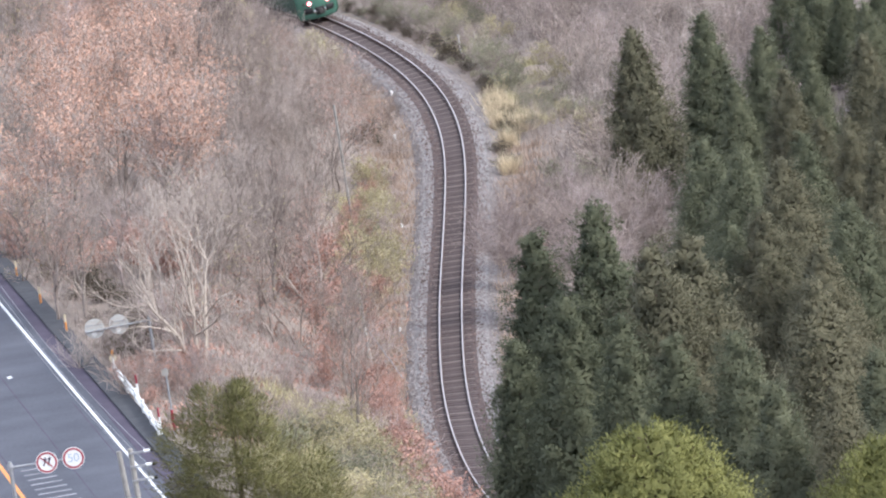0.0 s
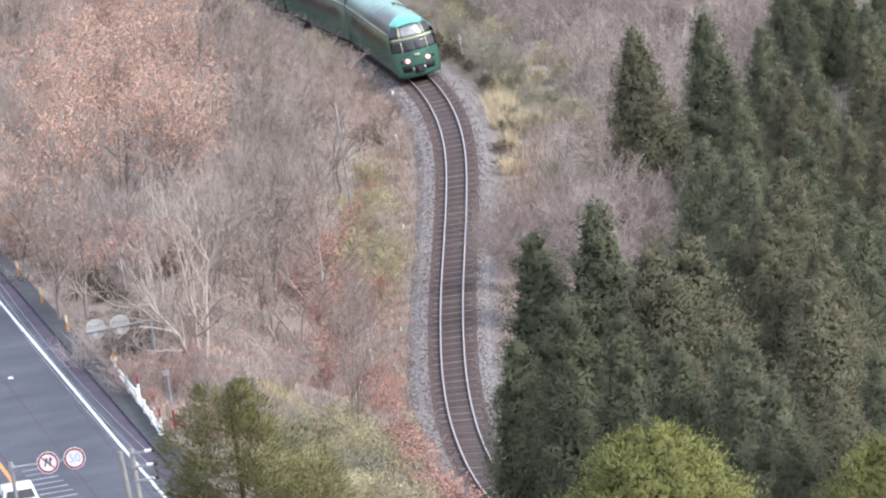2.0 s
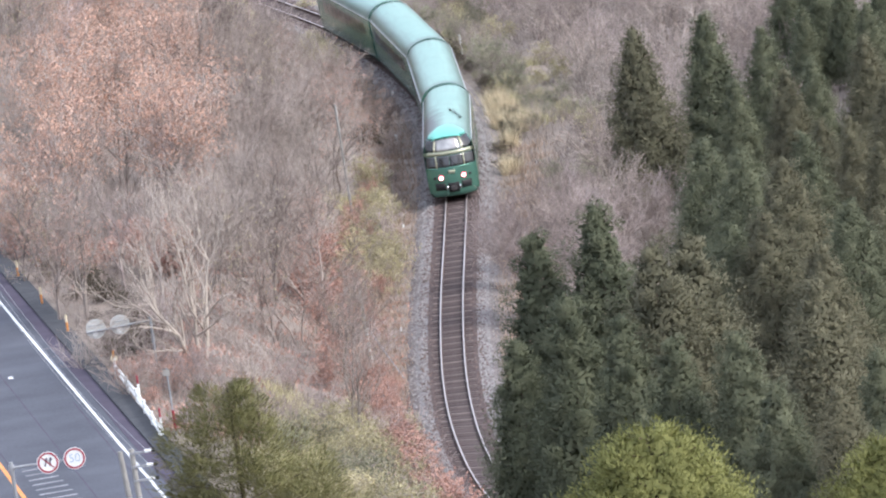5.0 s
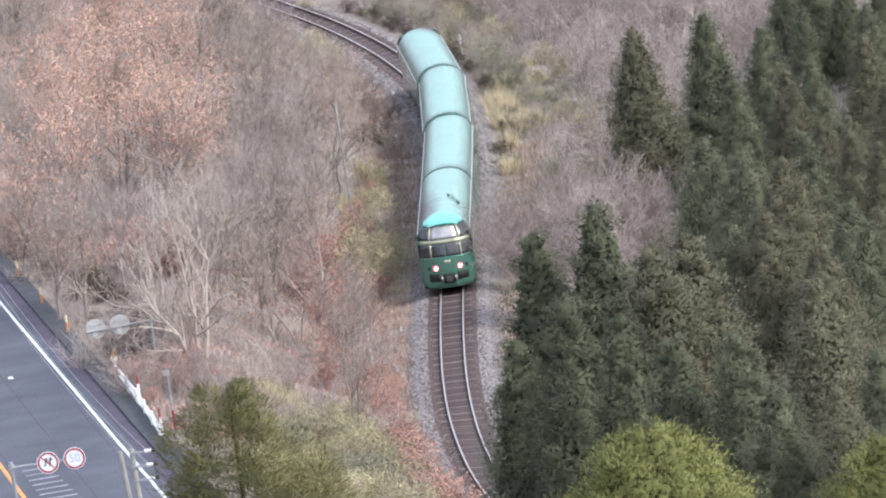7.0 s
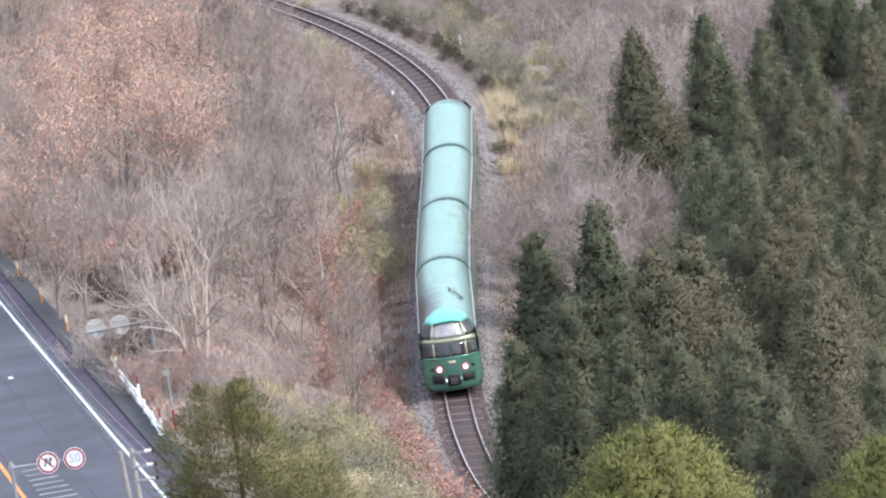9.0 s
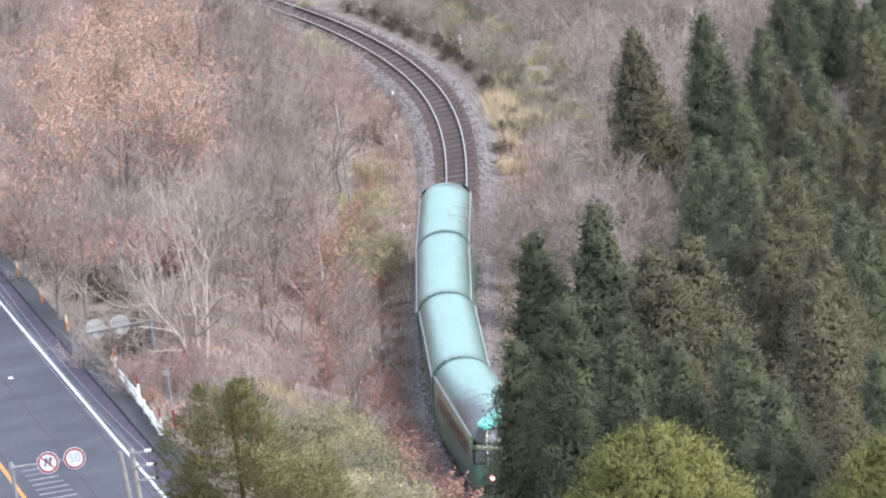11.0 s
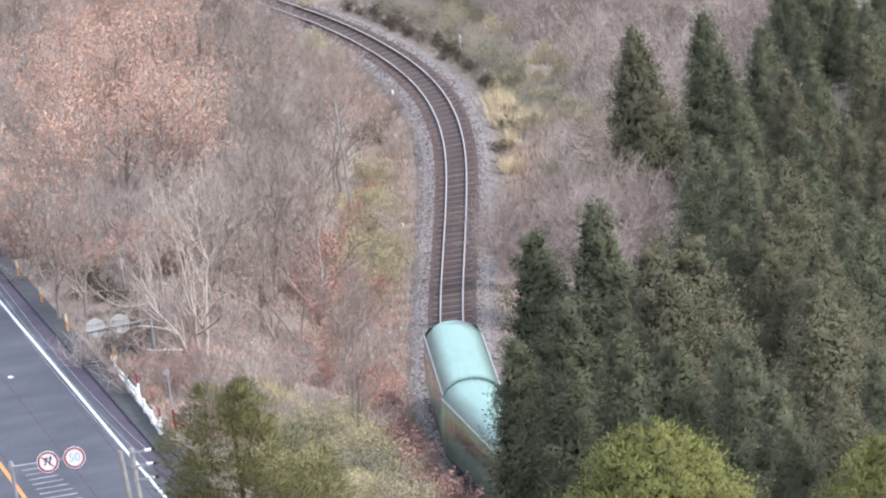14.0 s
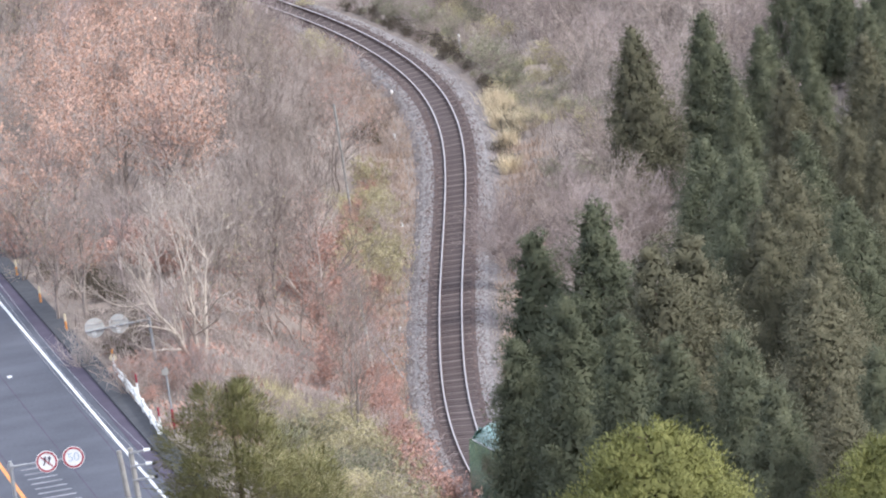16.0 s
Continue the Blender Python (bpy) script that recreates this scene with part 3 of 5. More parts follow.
        parts.append(("inner_foliage", blades("inner_foliage", pts, rng.normal(size=(m, 3)) + np.array((0, 0, 0.3)), rng.uniform(0.8, 1.5, m) * blade * 1.7, rng.uniform(0.8, 1.4, m) * blade * 0.9, mat, rng, nn),
                      "denser inner foliage"))
    return Kind(name, label, "tree", "conifers", parts)


def tuft_field(name, label, mat, n, spots, size, seed, spread=0.35, kind="stuff", thin=0.045):
    """Grass blades rising from the ground round the spots (x, y, radius)."""
    rng = np.random.default_rng(seed)
    sp = np.array(spots)
    wgt = sp[:, 2] ** 2
    k = rng.choice(len(sp), n, p=wgt / wgt.sum())
    xy = sp[k, :2] + rng.normal(0, 0.5, (n, 2)) * sp[k, 2:3]
    lat = lateral(xy[:, 0], xy[:, 1])
    ok = (np.abs(lat) > 2.15) & ((xy - ROAD_A) @ ROAD_N < -2.4)
    xy = xy[ok]
    m = len(xy)
    at = np.c_[xy, ground_z(xy[:, 0], xy[:, 1]) - 0.03]
    way = np.c_[rng.normal(0, spread, (m, 2)), np.ones(m)]
    me = blades(name, at, way, rng.uniform(0.4, 1.2, m) * size, rng.uniform(0.7, 1.3, m) * thin, mat, rng)
    return tagged(piece(name, me), label, "grass", kind=kind)


# ---- train ----
PROFILE = [(1.25, 0.32), (1.38, 0.62), (1.39, 1.2), (1.38, 2.66), (1.32, 2.98)]
ROOFLINE = [(1.32, 2.98), (1.25, 3.17), (1.10, 3.39), (0.90, 3.56), (0.65, 3.69), (0.35, 3.77), (0.0, 3.80)]


def loft(name, profile, ys, mat, parent, label="", shrink=None, smooth=True):
    """A profile of (half width, height) mirrored and swept along the car; shrink(y) gives (width, drop)."""
    pts = [(x, z) for x, z in profile] + [(-x, z) for x, z in reversed(profile) if x > 0]
    if profile[-1][0] > 0.5:
        pts = None
    verts, quads = [], []
    sides = [pts] if pts else [profile, [(-x, z) for x, z in reversed(profile)]]
    for line in sides:
        b = len(verts)
        k = len(line)
        for y in ys:
            w, drop = shrink(y) if shrink else (1, 0)
            verts += [(x * w, y, z - drop * max(0, z - 2.9) / 0.9) for x, z in line]
        for j in range(len(ys) - 1):
            for i in range(k - 1):
                quads.append((b + j * k + i, b + (j + 1) * k + i, b + (j + 1) * k + i + 1, b + j * k + i + 1))
    return piece(name, quads_np(name, np.array(verts), np.array(quads), mat, smooth), parent, label)


def wall_patch(name, side, y0, y1, z0, z1, out, mat, parent, label=""):
    """A pane or strip that follows the body's side, with a little thickness."""
    zs = [z0 + (z1 - z0) * i / 4 for i in range(5)]
    pr = sorted(PROFILE + ROOFLINE[1:], key=lambda p: p[1])
    hz, hx = [p[1] for p in pr], [p[0] for p in pr]
    verts = []
    for o in (out, -0.03):
        for y in (y0, y1):
            verts += [(side * (float(np.interp(z, hz, hx)) + o), y, z) for z in zs]
    f = []
    for i in range(4):
        f.append((i, i + 5, i + 6, i + 1))
    f += [(0, 10, 15, 5), (4, 9, 19, 14), (0, 1, 2, 3, 4, 14, 13, 12, 11, 10), (5, 15, 16, 17, 18, 19, 9, 8, 7, 6)]
    return piece(name, mesh_of(name, verts, f, mat), parent, label)


def nose_at(u, z, half):
    """A place on the rounded cab front: u from -1 to 1 across, z its height."""
    y = float(np.interp(z, [0.2, 0.5, 1.2, 1.75, 2.5, 2.65, 3.4, 3.5, 3.62], [-0.14, 0.0, 0.04, 0.0, -0.18, -0.20, -0.62, -0.70, -0.95]))
    w = float(np.interp(z, [0.2, 0.5, 1.2, 2.6, 3.0, 3.3, 3.5, 3.62], [1.23, 1.36, 1.40, 1.38, 1.31, 1.18, 1.01, 0.87]))
    return Vector((w * (u * 0.80 + 0.20 * u ** 3), half + y - 0.62 * abs(u) ** 2.6, z))


def nose_patch(name, u0, u1, z0, z1, out, mat, parent, half, label="", nu=8, nz=5):
    verts, f = [], []
    for depth in (out, out - 0.05):
        for j in range(nz + 1):
            for i in range(nu + 1):
                u, z = u0 + (u1 - u0) * i / nu, z0 + (z1 - z0) * j / nz
                p = nose_at(u, z, half)
                n = Vector((u * 0.9, 1, 0.15)).normalized()
                verts.append(p + n * depth)
    k = nu + 1
    o = k * (nz + 1)
    for j in range(nz):
        for i in range(nu):
            a = j * k + i
            f.append((a, a + k, a + k + 1, a + 1))
    for i in range(nu):
        f.append((i, i + 1, o + i + 1, o + i))
        a = nz * k + i
        f.append((a + 1, a, o + a, o + a + 1))
    for j in range(nz):
        a = j * k
        f.append((a + k, a, o + a, o + a + k))
        a = j * k + nu
        f.append((a, a + k, o + a + k, o + a))
    return piece(name, mesh_of(name, verts, f, mat, True), parent, label)


def cab(car, half, lit, visor):
    """The rounded driver's end, at the car's +y end: lower face, two rows of panes, lamps, valance."""
    face = nose_patch("cab_front", -1, 1, 0.24, 3.46, 0.0, M_BODY, car, half, "rounded deep green cab front", 16, 26)
    for u0, u1 in ((-0.97, -0.66), (-0.62, 0.62), (0.66, 0.97)):
        nose_patch("upper_windscreen", u0, u1, 2.72, 3.38, 0.02, M_GLASS_UP if u0 == -0.62 else M_GLASS, face, half, "dark upper windscreen pane")
    for u0, u1 in ((-0.97, -0.64), (-0.60, 0.0), (0.02, 0.60), (0.64, 0.97)):
        nose_patch("lower_windscreen", u0, u1, 1.86, 2.48, 0.02, M_GLASS, face, half, "dark driver's windscreen pane")
    nose_patch("trim_band", -1, 1, 2.51, 2.70, 0.03, M_GOLD, face, half, "dull gold band between the windscreens", 14, 2)
    for u in (-0.64, 0.64):
        nose_patch("pillar", u - 0.03, u + 0.03, 2.70, 3.42, 0.03, M_GOLD, face, half, "pale windscreen pillar", 2, 4)
    for u in (-0.62, 0.62):
        nose_patch("lower_pillar", u - 0.025, u + 0.025, 1.84, 2.51, 0.03, M_GOLD, face, half, "pale lower windscreen pillar", 2, 3)
    nose_patch("sill_band", -1, 1, 1.77, 1.85, 0.025, M_BODY, face, half, "", 14, 1)
    nose_patch("brow", -0.93, 0.93, 3.38, 3.44, 0.04, M_CAP, face, half, "mint brow rail", 10, 1)
    for u in (-0.30, 0.22):
        p, q = nose_at(u, 1.9, half), nose_at(u + 0.30, 2.32, half)
        part("wiper", rod(p + Vector((0, 0.06, 0)), q + Vector((0, 0.06, 0)), 0.018, n=6), M_BLACK, face)
    p, q = nose_at(-0.35, 2.66, half), nose_at(-0.62, 2.78, half)
    part("wiper", rod(p + Vector((0, 0.08, 0)), q + Vector((0, 0.08, 0)), 0.02, n=6), M_CHROME, face)
    for s in (-1, 1):
        p = nose_at(s * 0.52, 1.32, half)
        part("headlight", rod(p - Vector((0, 0.08, 0)), p + Vector((0, 0.09, 0)), 0.075, n=20), M_LAMP if lit else M_ALU, face, "round white headlight" if lit else "unlit headlight")
        # where lit, the ring is added to show the headlight's red bloom
        part("headlight_ring", rod(p - Vector((0, 0.08, 0)), p + Vector((0, 0.07, 0)), 0.135, n=20), M_HALO if lit else M_CHROME, face, "ring round the headlight, glowing as its red halo where lit")
        p = nose_at(s * 0.75, 1.32, half)
        part("tail_lamp", rod(p - Vector((0, 0.08, 0)), p + Vector((0, 0.04, 0)), 0.085, n=16), M_BLACK, face, "dark unlit tail lamp")
        nose_patch("lower_grille", s * 0.58 - 0.20, s * 0.58 + 0.20, 0.62, 1.02, 0.012, M_BLACK, face, half, "black lower opening", 4, 2)
        nose_patch("chrome_bar", s * 0.31 - 0.035, s * 0.31 + 0.035, 0.62, 0.84, 0.05, M_CHROME, face, half, "chrome bar", 2, 2)
    nose_patch("coupler_opening", -0.27, 0.27, 0.48, 1.00, 0.012, M_BLACK, face, half, "dark coupler recess", 6, 3)
    part("coupler", box((0.34, 0.5, 0.26), (0, half + 0.12, 0.72), 0.05), M_UNDER, face, "dark steel coupler")
    nose_patch("emblem", -0.16, 0.16, 1.50, 1.68, 0.015, M_GOLD, face, half, "dull gold emblem plate", 4, 1)
    # visor over the windscreen: a flattened shell that slopes up into the roof
    verts, quads = [], []
    ku, kv = 15, 7
    for j in range(kv):
        t = j / (kv - 1)
        for i in range(ku):
            u = -1 + 2 * i / (ku - 1)
            x = u * (1.04 - 0.22 * t ** 2)
            y = half - 0.50 - 0.62 * abs(u) ** 2.6 - 2.3 * t * (1 - 0.35 * u * u)
            z = 3.485 + 0.31 * math.sin(min(1, t * 1.15) * 1.5708) ** 0.8 - 0.30 * abs(u) ** 2.4
            verts.append((x, y, z))
    for j in range(kv - 1):
        for i in range(ku - 1):
            quads.append((j * ku + i, j * ku + i + 1, (j + 1) * ku + i + 1, (j + 1) * ku + i))
    piece("roof_visor", quads_np("roof_visor", np.array(verts), np.array(quads), visor, True), car, "mint roof visor above the cab")


def bogie(car, y):
    b = part("bogie", box((2.0, 2.6, 0.32), (0, y, 0.52), 0.06), M_UNDER, car, "dark steel bogie")
    for dy in (-1.05, 1.05):
        for x in (-0.565, 0.565):
            part("wheel", rod((x - 0.06, y + dy, 0.43), (x + 0.06, y + dy, 0.43), 0.43, n=20), M_UNDER, b)


def rail_car(length, label, end=False, lit=False, roof_mat=None):
    """One coach; its nose, if it has one, is at +y."""
    car = root("train_car", label, "train", "cars of the train")
    half = length / 2
    front = half - 0.62 if end else half - 0.22
    back = -(half - 0.22)
    ys = list(np.linspace(back, front - 0.2, 14)) + [front]
    loft("body_side", PROFILE, ys, M_BODY, car, "deep green metallic body side")
    roof_end = front - 0.60 if end else front
    rys = [back, back + 0.12, back + 0.3] + list(np.linspace(back + 0.6, roof_end, 16))
    roof = loft("roof", ROOFLINE, rys, roof_mat or M_ROOF, car, "pale mint-green metallic arched roof",
                lambda y: (1.0 - 0.03 * max(0, (back + 0.3 - y) / 0.3) - (0.05 * max(0, (y - half + 3.0) / 1.8) ** 2 if end else 0),
                           0.10 * max(0, (back + 0.3 - y) / 0.3) + (0.26 * max(0, (y - half + 3.0) / 1.8) ** 2 if end else 0)))
    for y0 in ((back, front) if not end else (back,)):
        s = 1 if y0 > 0 else -1
        line = [(x, z) for x, z in PROFILE + ROOFLINE[1:]]
        ring = [(x, y0, z) for x, z in line] + [(-x, y0, z) for x, z in reversed(line) if x > 0]
        piece("end_wall", mesh_of("end_wall", ring, [tuple(range(len(ring)))], M_BODY), car)
        part("gangway_bellows", box((1.9, 0.4, 2.3), (0, y0 + s * 0.2, 2.0), 0.08), M_BELLOWS, car, "dark grey gangway bellows")
        arch = [(x * 0.995 + 0.02, z + 0.03) for x, z in ROOFLINE]
        loft("end_arch", arch, [y0 - s * 0.02, y0 - s * 0.16], M_ROOF, car, "raised mint arch at the roof's end", smooth=False)
    for s in (-1, 1):
        part("gutter", box((0.05, roof_end - back, 0.05), (s * 1.335, (roof_end + back) / 2, 3.0)), M_ALU, car, "pale rain gutter")
        wall_patch("skirt", s, back + 0.4, front - 0.1, 0.36, 0.60, 0.008, M_UNDER, car)
        y = back + 1.75
        while y + 1.5 < front - 0.6:
            wall_patch("window", s, y, y + 1.42, 1.82, 2.74, 0.006, M_GLASS, car, "dark tinted window pane")
            y += 1.62
        wall_patch("door", s, back + 0.45, back + 1.35, 0.75, 2.74, 0.009, M_BODY, car, "flush green passenger door")
    part("underframe", box((2.4, length - 1.6, 0.5), (0, -0.2, 0.60), 0.05), M_UNDER, car, "dark underframe equipment")
    for y in (-half + 3.0, half - 3.2):
        bogie(car, y)
    if end:
        cab(car, half, lit, M_CAP if lit else M_ROOF_R)
    if lit:
        slim_bar = part("roof_aerial", rod((-0.85, 3.9, 3.70), (-0.25, 1.2, 3.88), 0.022, n=8), M_UNDER, car, "dark slim bar slanting along the roof")
        part("second_bar", rod((-0.95, 3.7, 3.64), (-0.45, 1.3, 3.84), 0.016, n=8), M_BELLOWS, slim_bar)
        for y, x, z in ((3.7, -0.82, 3.57), (1.5, -0.32, 3.73)):
            part("bracket", box((0.12, 0.10, 0.24), (x, y, z + 0.03), 0.02), M_BELLOWS, slim_bar)
    return car


def train():
    lead = rail_car(18.9, "lead train car, green metallic with lit headlights, soot and painted side shade on its mint roof", True, True, M_ROOF_F)
    one = rail_car(20.1, "middle train car, green metallic with pale mint roof")
    two = copy_thing(one, Matrix())
    last = rail_car(19.2, "rear train car, green metallic with soot on its mint roof", True, False, M_ROOF_R)
    return lead, one, two, last


CARS = ((9.45, 1), (18.9 + 10.05, 1), (39.0 + 10.05, 1), (59.1 + 9.6, -1))


def train_pose(t, behind, facing):
    s = float(np.polyval(RUN, t)) - behind
    a, ha = on_track(s + 6.5)
    b, hb = on_track(s - 6.5)
    d = (a - b) / np.linalg.norm(a - b)
    turn = math.atan2(d[1], d[0]) - math.pi / 2
    c = (a + b) / 2
    za, zb = float(rise(a[1])), float(rise(b[1]))
    lift = float(cant(c[1]))
    m = (Matrix.Translation((c[0], c[1], (za + zb + abs(lift)) / 2)) @ Matrix.Rotation(turn, 4, "Z") @ Matrix.Rotation(math.atan2(za - zb, 13.0), 4, "X")
         @ Matrix.Rotation(lift / 1.13, 4, "Y"))
    return m if facing > 0 else m @ Matrix.Rotation(math.pi, 4, "Z")


RUN = (-0.000621698, 0.0221026, -0.313431, 17.909, 116.886)  # metres run by the nose along the track, as powers of the time


# ---- road and its furniture ----
def strip(name, a0, a1, c0, c1, up, mat, parent, label="", thick=0.1, n=12):
    """A flat slab on the road, from a0 to a1 along it and c0 to c1 across it."""
    v = []
    for i in range(n + 1):
        a = a0 + (a1 - a0) * i / n
        for c, z in ((c0, up - thick), (c0, up), (c1, up), (c1, up - thick)):
            v.append(on_road(a, c, z))
    f = [(i * 4 + j, i * 4 + j + 1, i * 4 + j + 5, i * 4 + j + 4) for i in range(n) for j in range(3)]
    return piece(name, mesh_of(name, v, f, mat), parent, label)


def road():
    r = tagged(root("road", "grey worn asphalt road with white edge line", "road"), kind="structure")
    strip("carriageway", -80, 200, -0.5, 11.5, 0.0, M_ASPHALT, r, "grey worn asphalt carriageway")
    strip("gutter_strip", -80, 200, -1.15, -0.5, 0.012, M_TARMAC, r, "dark purplish asphalt along the edge")
    strip("kerb", -80, 200, -2.05, -1.15, 0.10, M_KERB, r, "grey concrete kerb and drain cover", 0.3)
    strip("edge_line", -80, 200, -0.07, 0.07, 0.006, M_WHITE, r, "white painted edge line", 0.004)
    for a, b2, c in ((-6, 70, 2.55), (-6, 26, 0.42), (12, 90, 5.0)):
        strip("tar_joint", a, b2, c, c + 0.05, 0.004, M_TARMAC, r, "dark tarred joint in the asphalt", 0.003)
    strip("centre_line", -30, 14, 5.28, 5.46, 0.006, M_ORANGE, r, "orange painted centre line", 0.004)
    for k in range(11):
        a = -4.0 + k * 1.35
        strip("hatching_bar", a, a + 0.28, 3.0 + 0.05 * k, 4.7, 0.006, M_FADED, r, "white painted hatching bar", 0.004, 2)
    for a, c in ((36, 2.1),):
        strip("road_patch", a, a + 0.7, c, c + 0.22, 0.005, M_WHITE, r, "small white mark on the asphalt", 0.003, 2)
    # delineator posts beside the kerb
    post = root("marker_post", "orange and white flexible road marker post", "marker post", "marker posts")
    part("post", rod((0, 0, 0), (0, 0, 0.55), 0.055), M_ORANGE, post)
    part("upper_band", rod((0, 0, 0.55), (0, 0, 0.9), 0.056), M_STRAW, post, "faded yellow upper half")
    part("foot", rod((0, 0, -0.1), (0, 0, 0.05), 0.10), M_BLACK, post)
    spots = [on_road(57.5, -1.75), on_road(47.0, -1.8), on_road(68, -1.75)]
    post.matrix_world = Matrix.Translation(spots[0])
    for s in spots[1:]:
        copy_thing(post, Matrix.Translation(s))


def guard_fence():
    g = root("guard_fence", "low white painted roadside guard fence with short posts", "guard fence")
    rows = [(31.0, -2.2), (26.5, -2.15), (22.5, -2.1), (19, -2.0), (15.5, -1.9), (12.2, -1.8)]
    pts = [on_road(a, c) for a, c in rows]
    for p in pts:
        part("post", rod(p + Vector((0, 0, -0.3)), p + Vector((0, 0, 0.72)), 0.075), M_ENAMEL, g)
    for z in (0.28, 0.55):
        for p, q in zip(pts, pts[1:]):
            part("rail", rod(p + Vector((0, 0, z)), q + Vector((0, 0, z)), 0.06, n=8), M_ENAMEL, g)
    for p in (pts[2], pts[5]):
        o = root("tall_marker", "slim red-topped white marker rod on the fence", "marker post", "fence markers")
        o.matrix_world = Matrix.Translation(p + Vector((0.12, 0.1, 0)))
        part("rod", rod((0, 0, -0.2), (0, 0, 0.9), 0.05), M_ENAMEL, o)
        part("reflector_band", rod((0, 0, 0.9), (0, 0, 1.3), 0.042), M_RED, o, "faded red reflective band")
    b = root("round_marker", "small round amber reflector on a post at the fence end", "marker post")
    b.matrix_world = Matrix.Translation(pts[0] + Vector((-0.02, 0.3, 0)))
    part("post", rod((0, 0, -0.2), (0, 0, 0.9), 0.05), M_ENAMEL, b)
    part("disc", rod((0, 0.03, 0.85), (0, -0.03, 0.85), 0.17, n=20), M_STRAW, b, "amber reflector disc")
    part("tip", rod((0, 0, 0.9), (0, 0, 1.25), 0.045), M_ORANGE, b)


def sign_disc(parent, at, face, bars):
    """A round sign facing the camera's way (face > 0), or seen from its plain back."""
    x, y, z = at
    r = 0.46
    d = part("sign_plate", rod((x, y + 0.012, z), (x, y - 0.012, z), r, n=40), M_PLATE if face < 0 else M_ENAMEL, parent, "plain grey back of a round sign" if face < 0 else "round white sign face")
    if face < 0:
        for dz in (-0.16, 0.16):
            part("stiffener", box((r * 1.6, 0.03, 0.04), (x, y - 0.028, z + dz)), M_GALV, d)
        part("label", rod((x - 0.05, y - 0.050, z - 0.24), (x - 0.05, y - 0.014, z - 0.24), 0.12, n=16), M_ENAMEL, d, "small white sticker")
        return
    bm = bmesh.new()
    n = 48
    vs = []
    for rad, yy in ((r * 0.93, y - 0.014), (r * 0.93, y - 0.020), (r * 0.77, y - 0.020), (r * 0.77, y - 0.014)):
        vs.append([bm.verts.new((x + rad * math.cos(6.2832 * i / n), yy, z + rad * math.sin(6.2832 * i / n))) for i in range(n)])
    for a, b in zip(vs, vs[1:]):
        for i in range(n):
            bm.faces.new((a[i], a[(i + 1) % n], b[(i + 1) % n], b[i]))
    part("border", bm, M_RED, d, "dark red border ring")
    if bars == "50":
        cu = bpy.data.curves.new("digits", "FONT")
        cu.body, cu.size, cu.offset, cu.extrude, cu.align_x, cu.align_y = "50", 0.50, -0.004, 0.003, "CENTER", "CENTER"
        cu.materials.append(M_BLUE)
        t = new("digits", cu)
        t.parent = d
        t.matrix_local = pose(x, y - 0.018, z, 90, 0, 0)
        tagged(t, "blue figures 50")
    else:
        part("slash", box((0.66, 0.006, 0.05), (x, y - 0.019, z), 0, Matrix.Rotation(radians(45), 4, "Y")), M_RED, d, "dark red diagonal bar")
        for dx, h in ((-0.09, 0.30), (0.09, 0.30)):
            part("arrow_shaft", box((0.055, 0.005, h), (x + dx, y - 0.017, z), 0, Matrix.Rotation(radians(14 if dx > 0 else 25), 4, "Y")), M_TARMAC, d, "dark bent arrow")
            part("arrow_head", rod((x + dx + 0.03, y - 0.017, z + 0.12), (x + dx + 0.06, y - 0.017, z + 0.24), 0.075, 0.005, 8), M_TARMAC, d)


def signs():
    s = root("road_sign", "overhanging grey steel pole with speed and no-overtaking signs", "road sign", "overhanging road signs")
    zf = 4.0
    part("pole", rod((-18.95, 345.2, zf - 0.5), (-18.95, 345.2, 7.75), 0.085), M_GALV, s, "grey steel pole")
    part("arm", rod((-18.95, 345.1, 7.53), (-15.9, 345.1, 7.53), 0.05), M_GALV, s, "horizontal arm")
    part("clamp", rod((-18.95, 345.2, 7.40), (-18.95, 345.2, 7.64), 0.13), M_GALV, s)
    sign_disc(s, (-17.42, 344.98, 7.54), 1, "arrow")
    sign_disc(s, (-16.31, 344.98, 7.56), 1, "50")
    b = root("road_sign", "overhanging pole with two round signs seen from behind", "road sign", "overhanging road signs")
    z0 = float(ground_z(-13.9, 388.3)[0])
    part("pole", rod((-13.9, 388.3, z0 - 0.4), (-13.9, 388.3, 6.45), 0.075), M_GALV, b, "grey steel pole")
    part("arm", rod((-13.9, 388.15, 6.26), (-16.9, 388.15, 6.10), 0.05), M_GALV, b, "horizontal arm")
    part("mirror_back", rod((-13.9, 388.16, z0 + 0.55), (-13.9, 388.24, z0 + 0.55), 0.30, 0.27, 24), M_GALV, b, "round grey plate low on the pole")
    sign_disc(b, (-16.46, 388.25, 6.22), -1, "")
    sign_disc(b, (-15.32, 388.25, 6.25), -1, "")
    w = root("warning_post", "slim grey post with a small faded roadside plate", "road sign")
    p = on_road(13.0, -2.6)
    part("post", rod(p + Vector((0, 0, -0.4)), p + Vector((0, 0, 2.9)), 0.045), M_GALV, w)
    part("plate", box((0.32, 0.02, 0.3), p + Vector((-0.03, -0.05, 2.7)), 0.01), M_POLE, w, "small faded plate")
    part("sleeve", rod(p + Vector((0, 0, 0.1)), p + Vector((0, 0, 1.0)), 0.06), M_RED, w, "faded red sleeve")


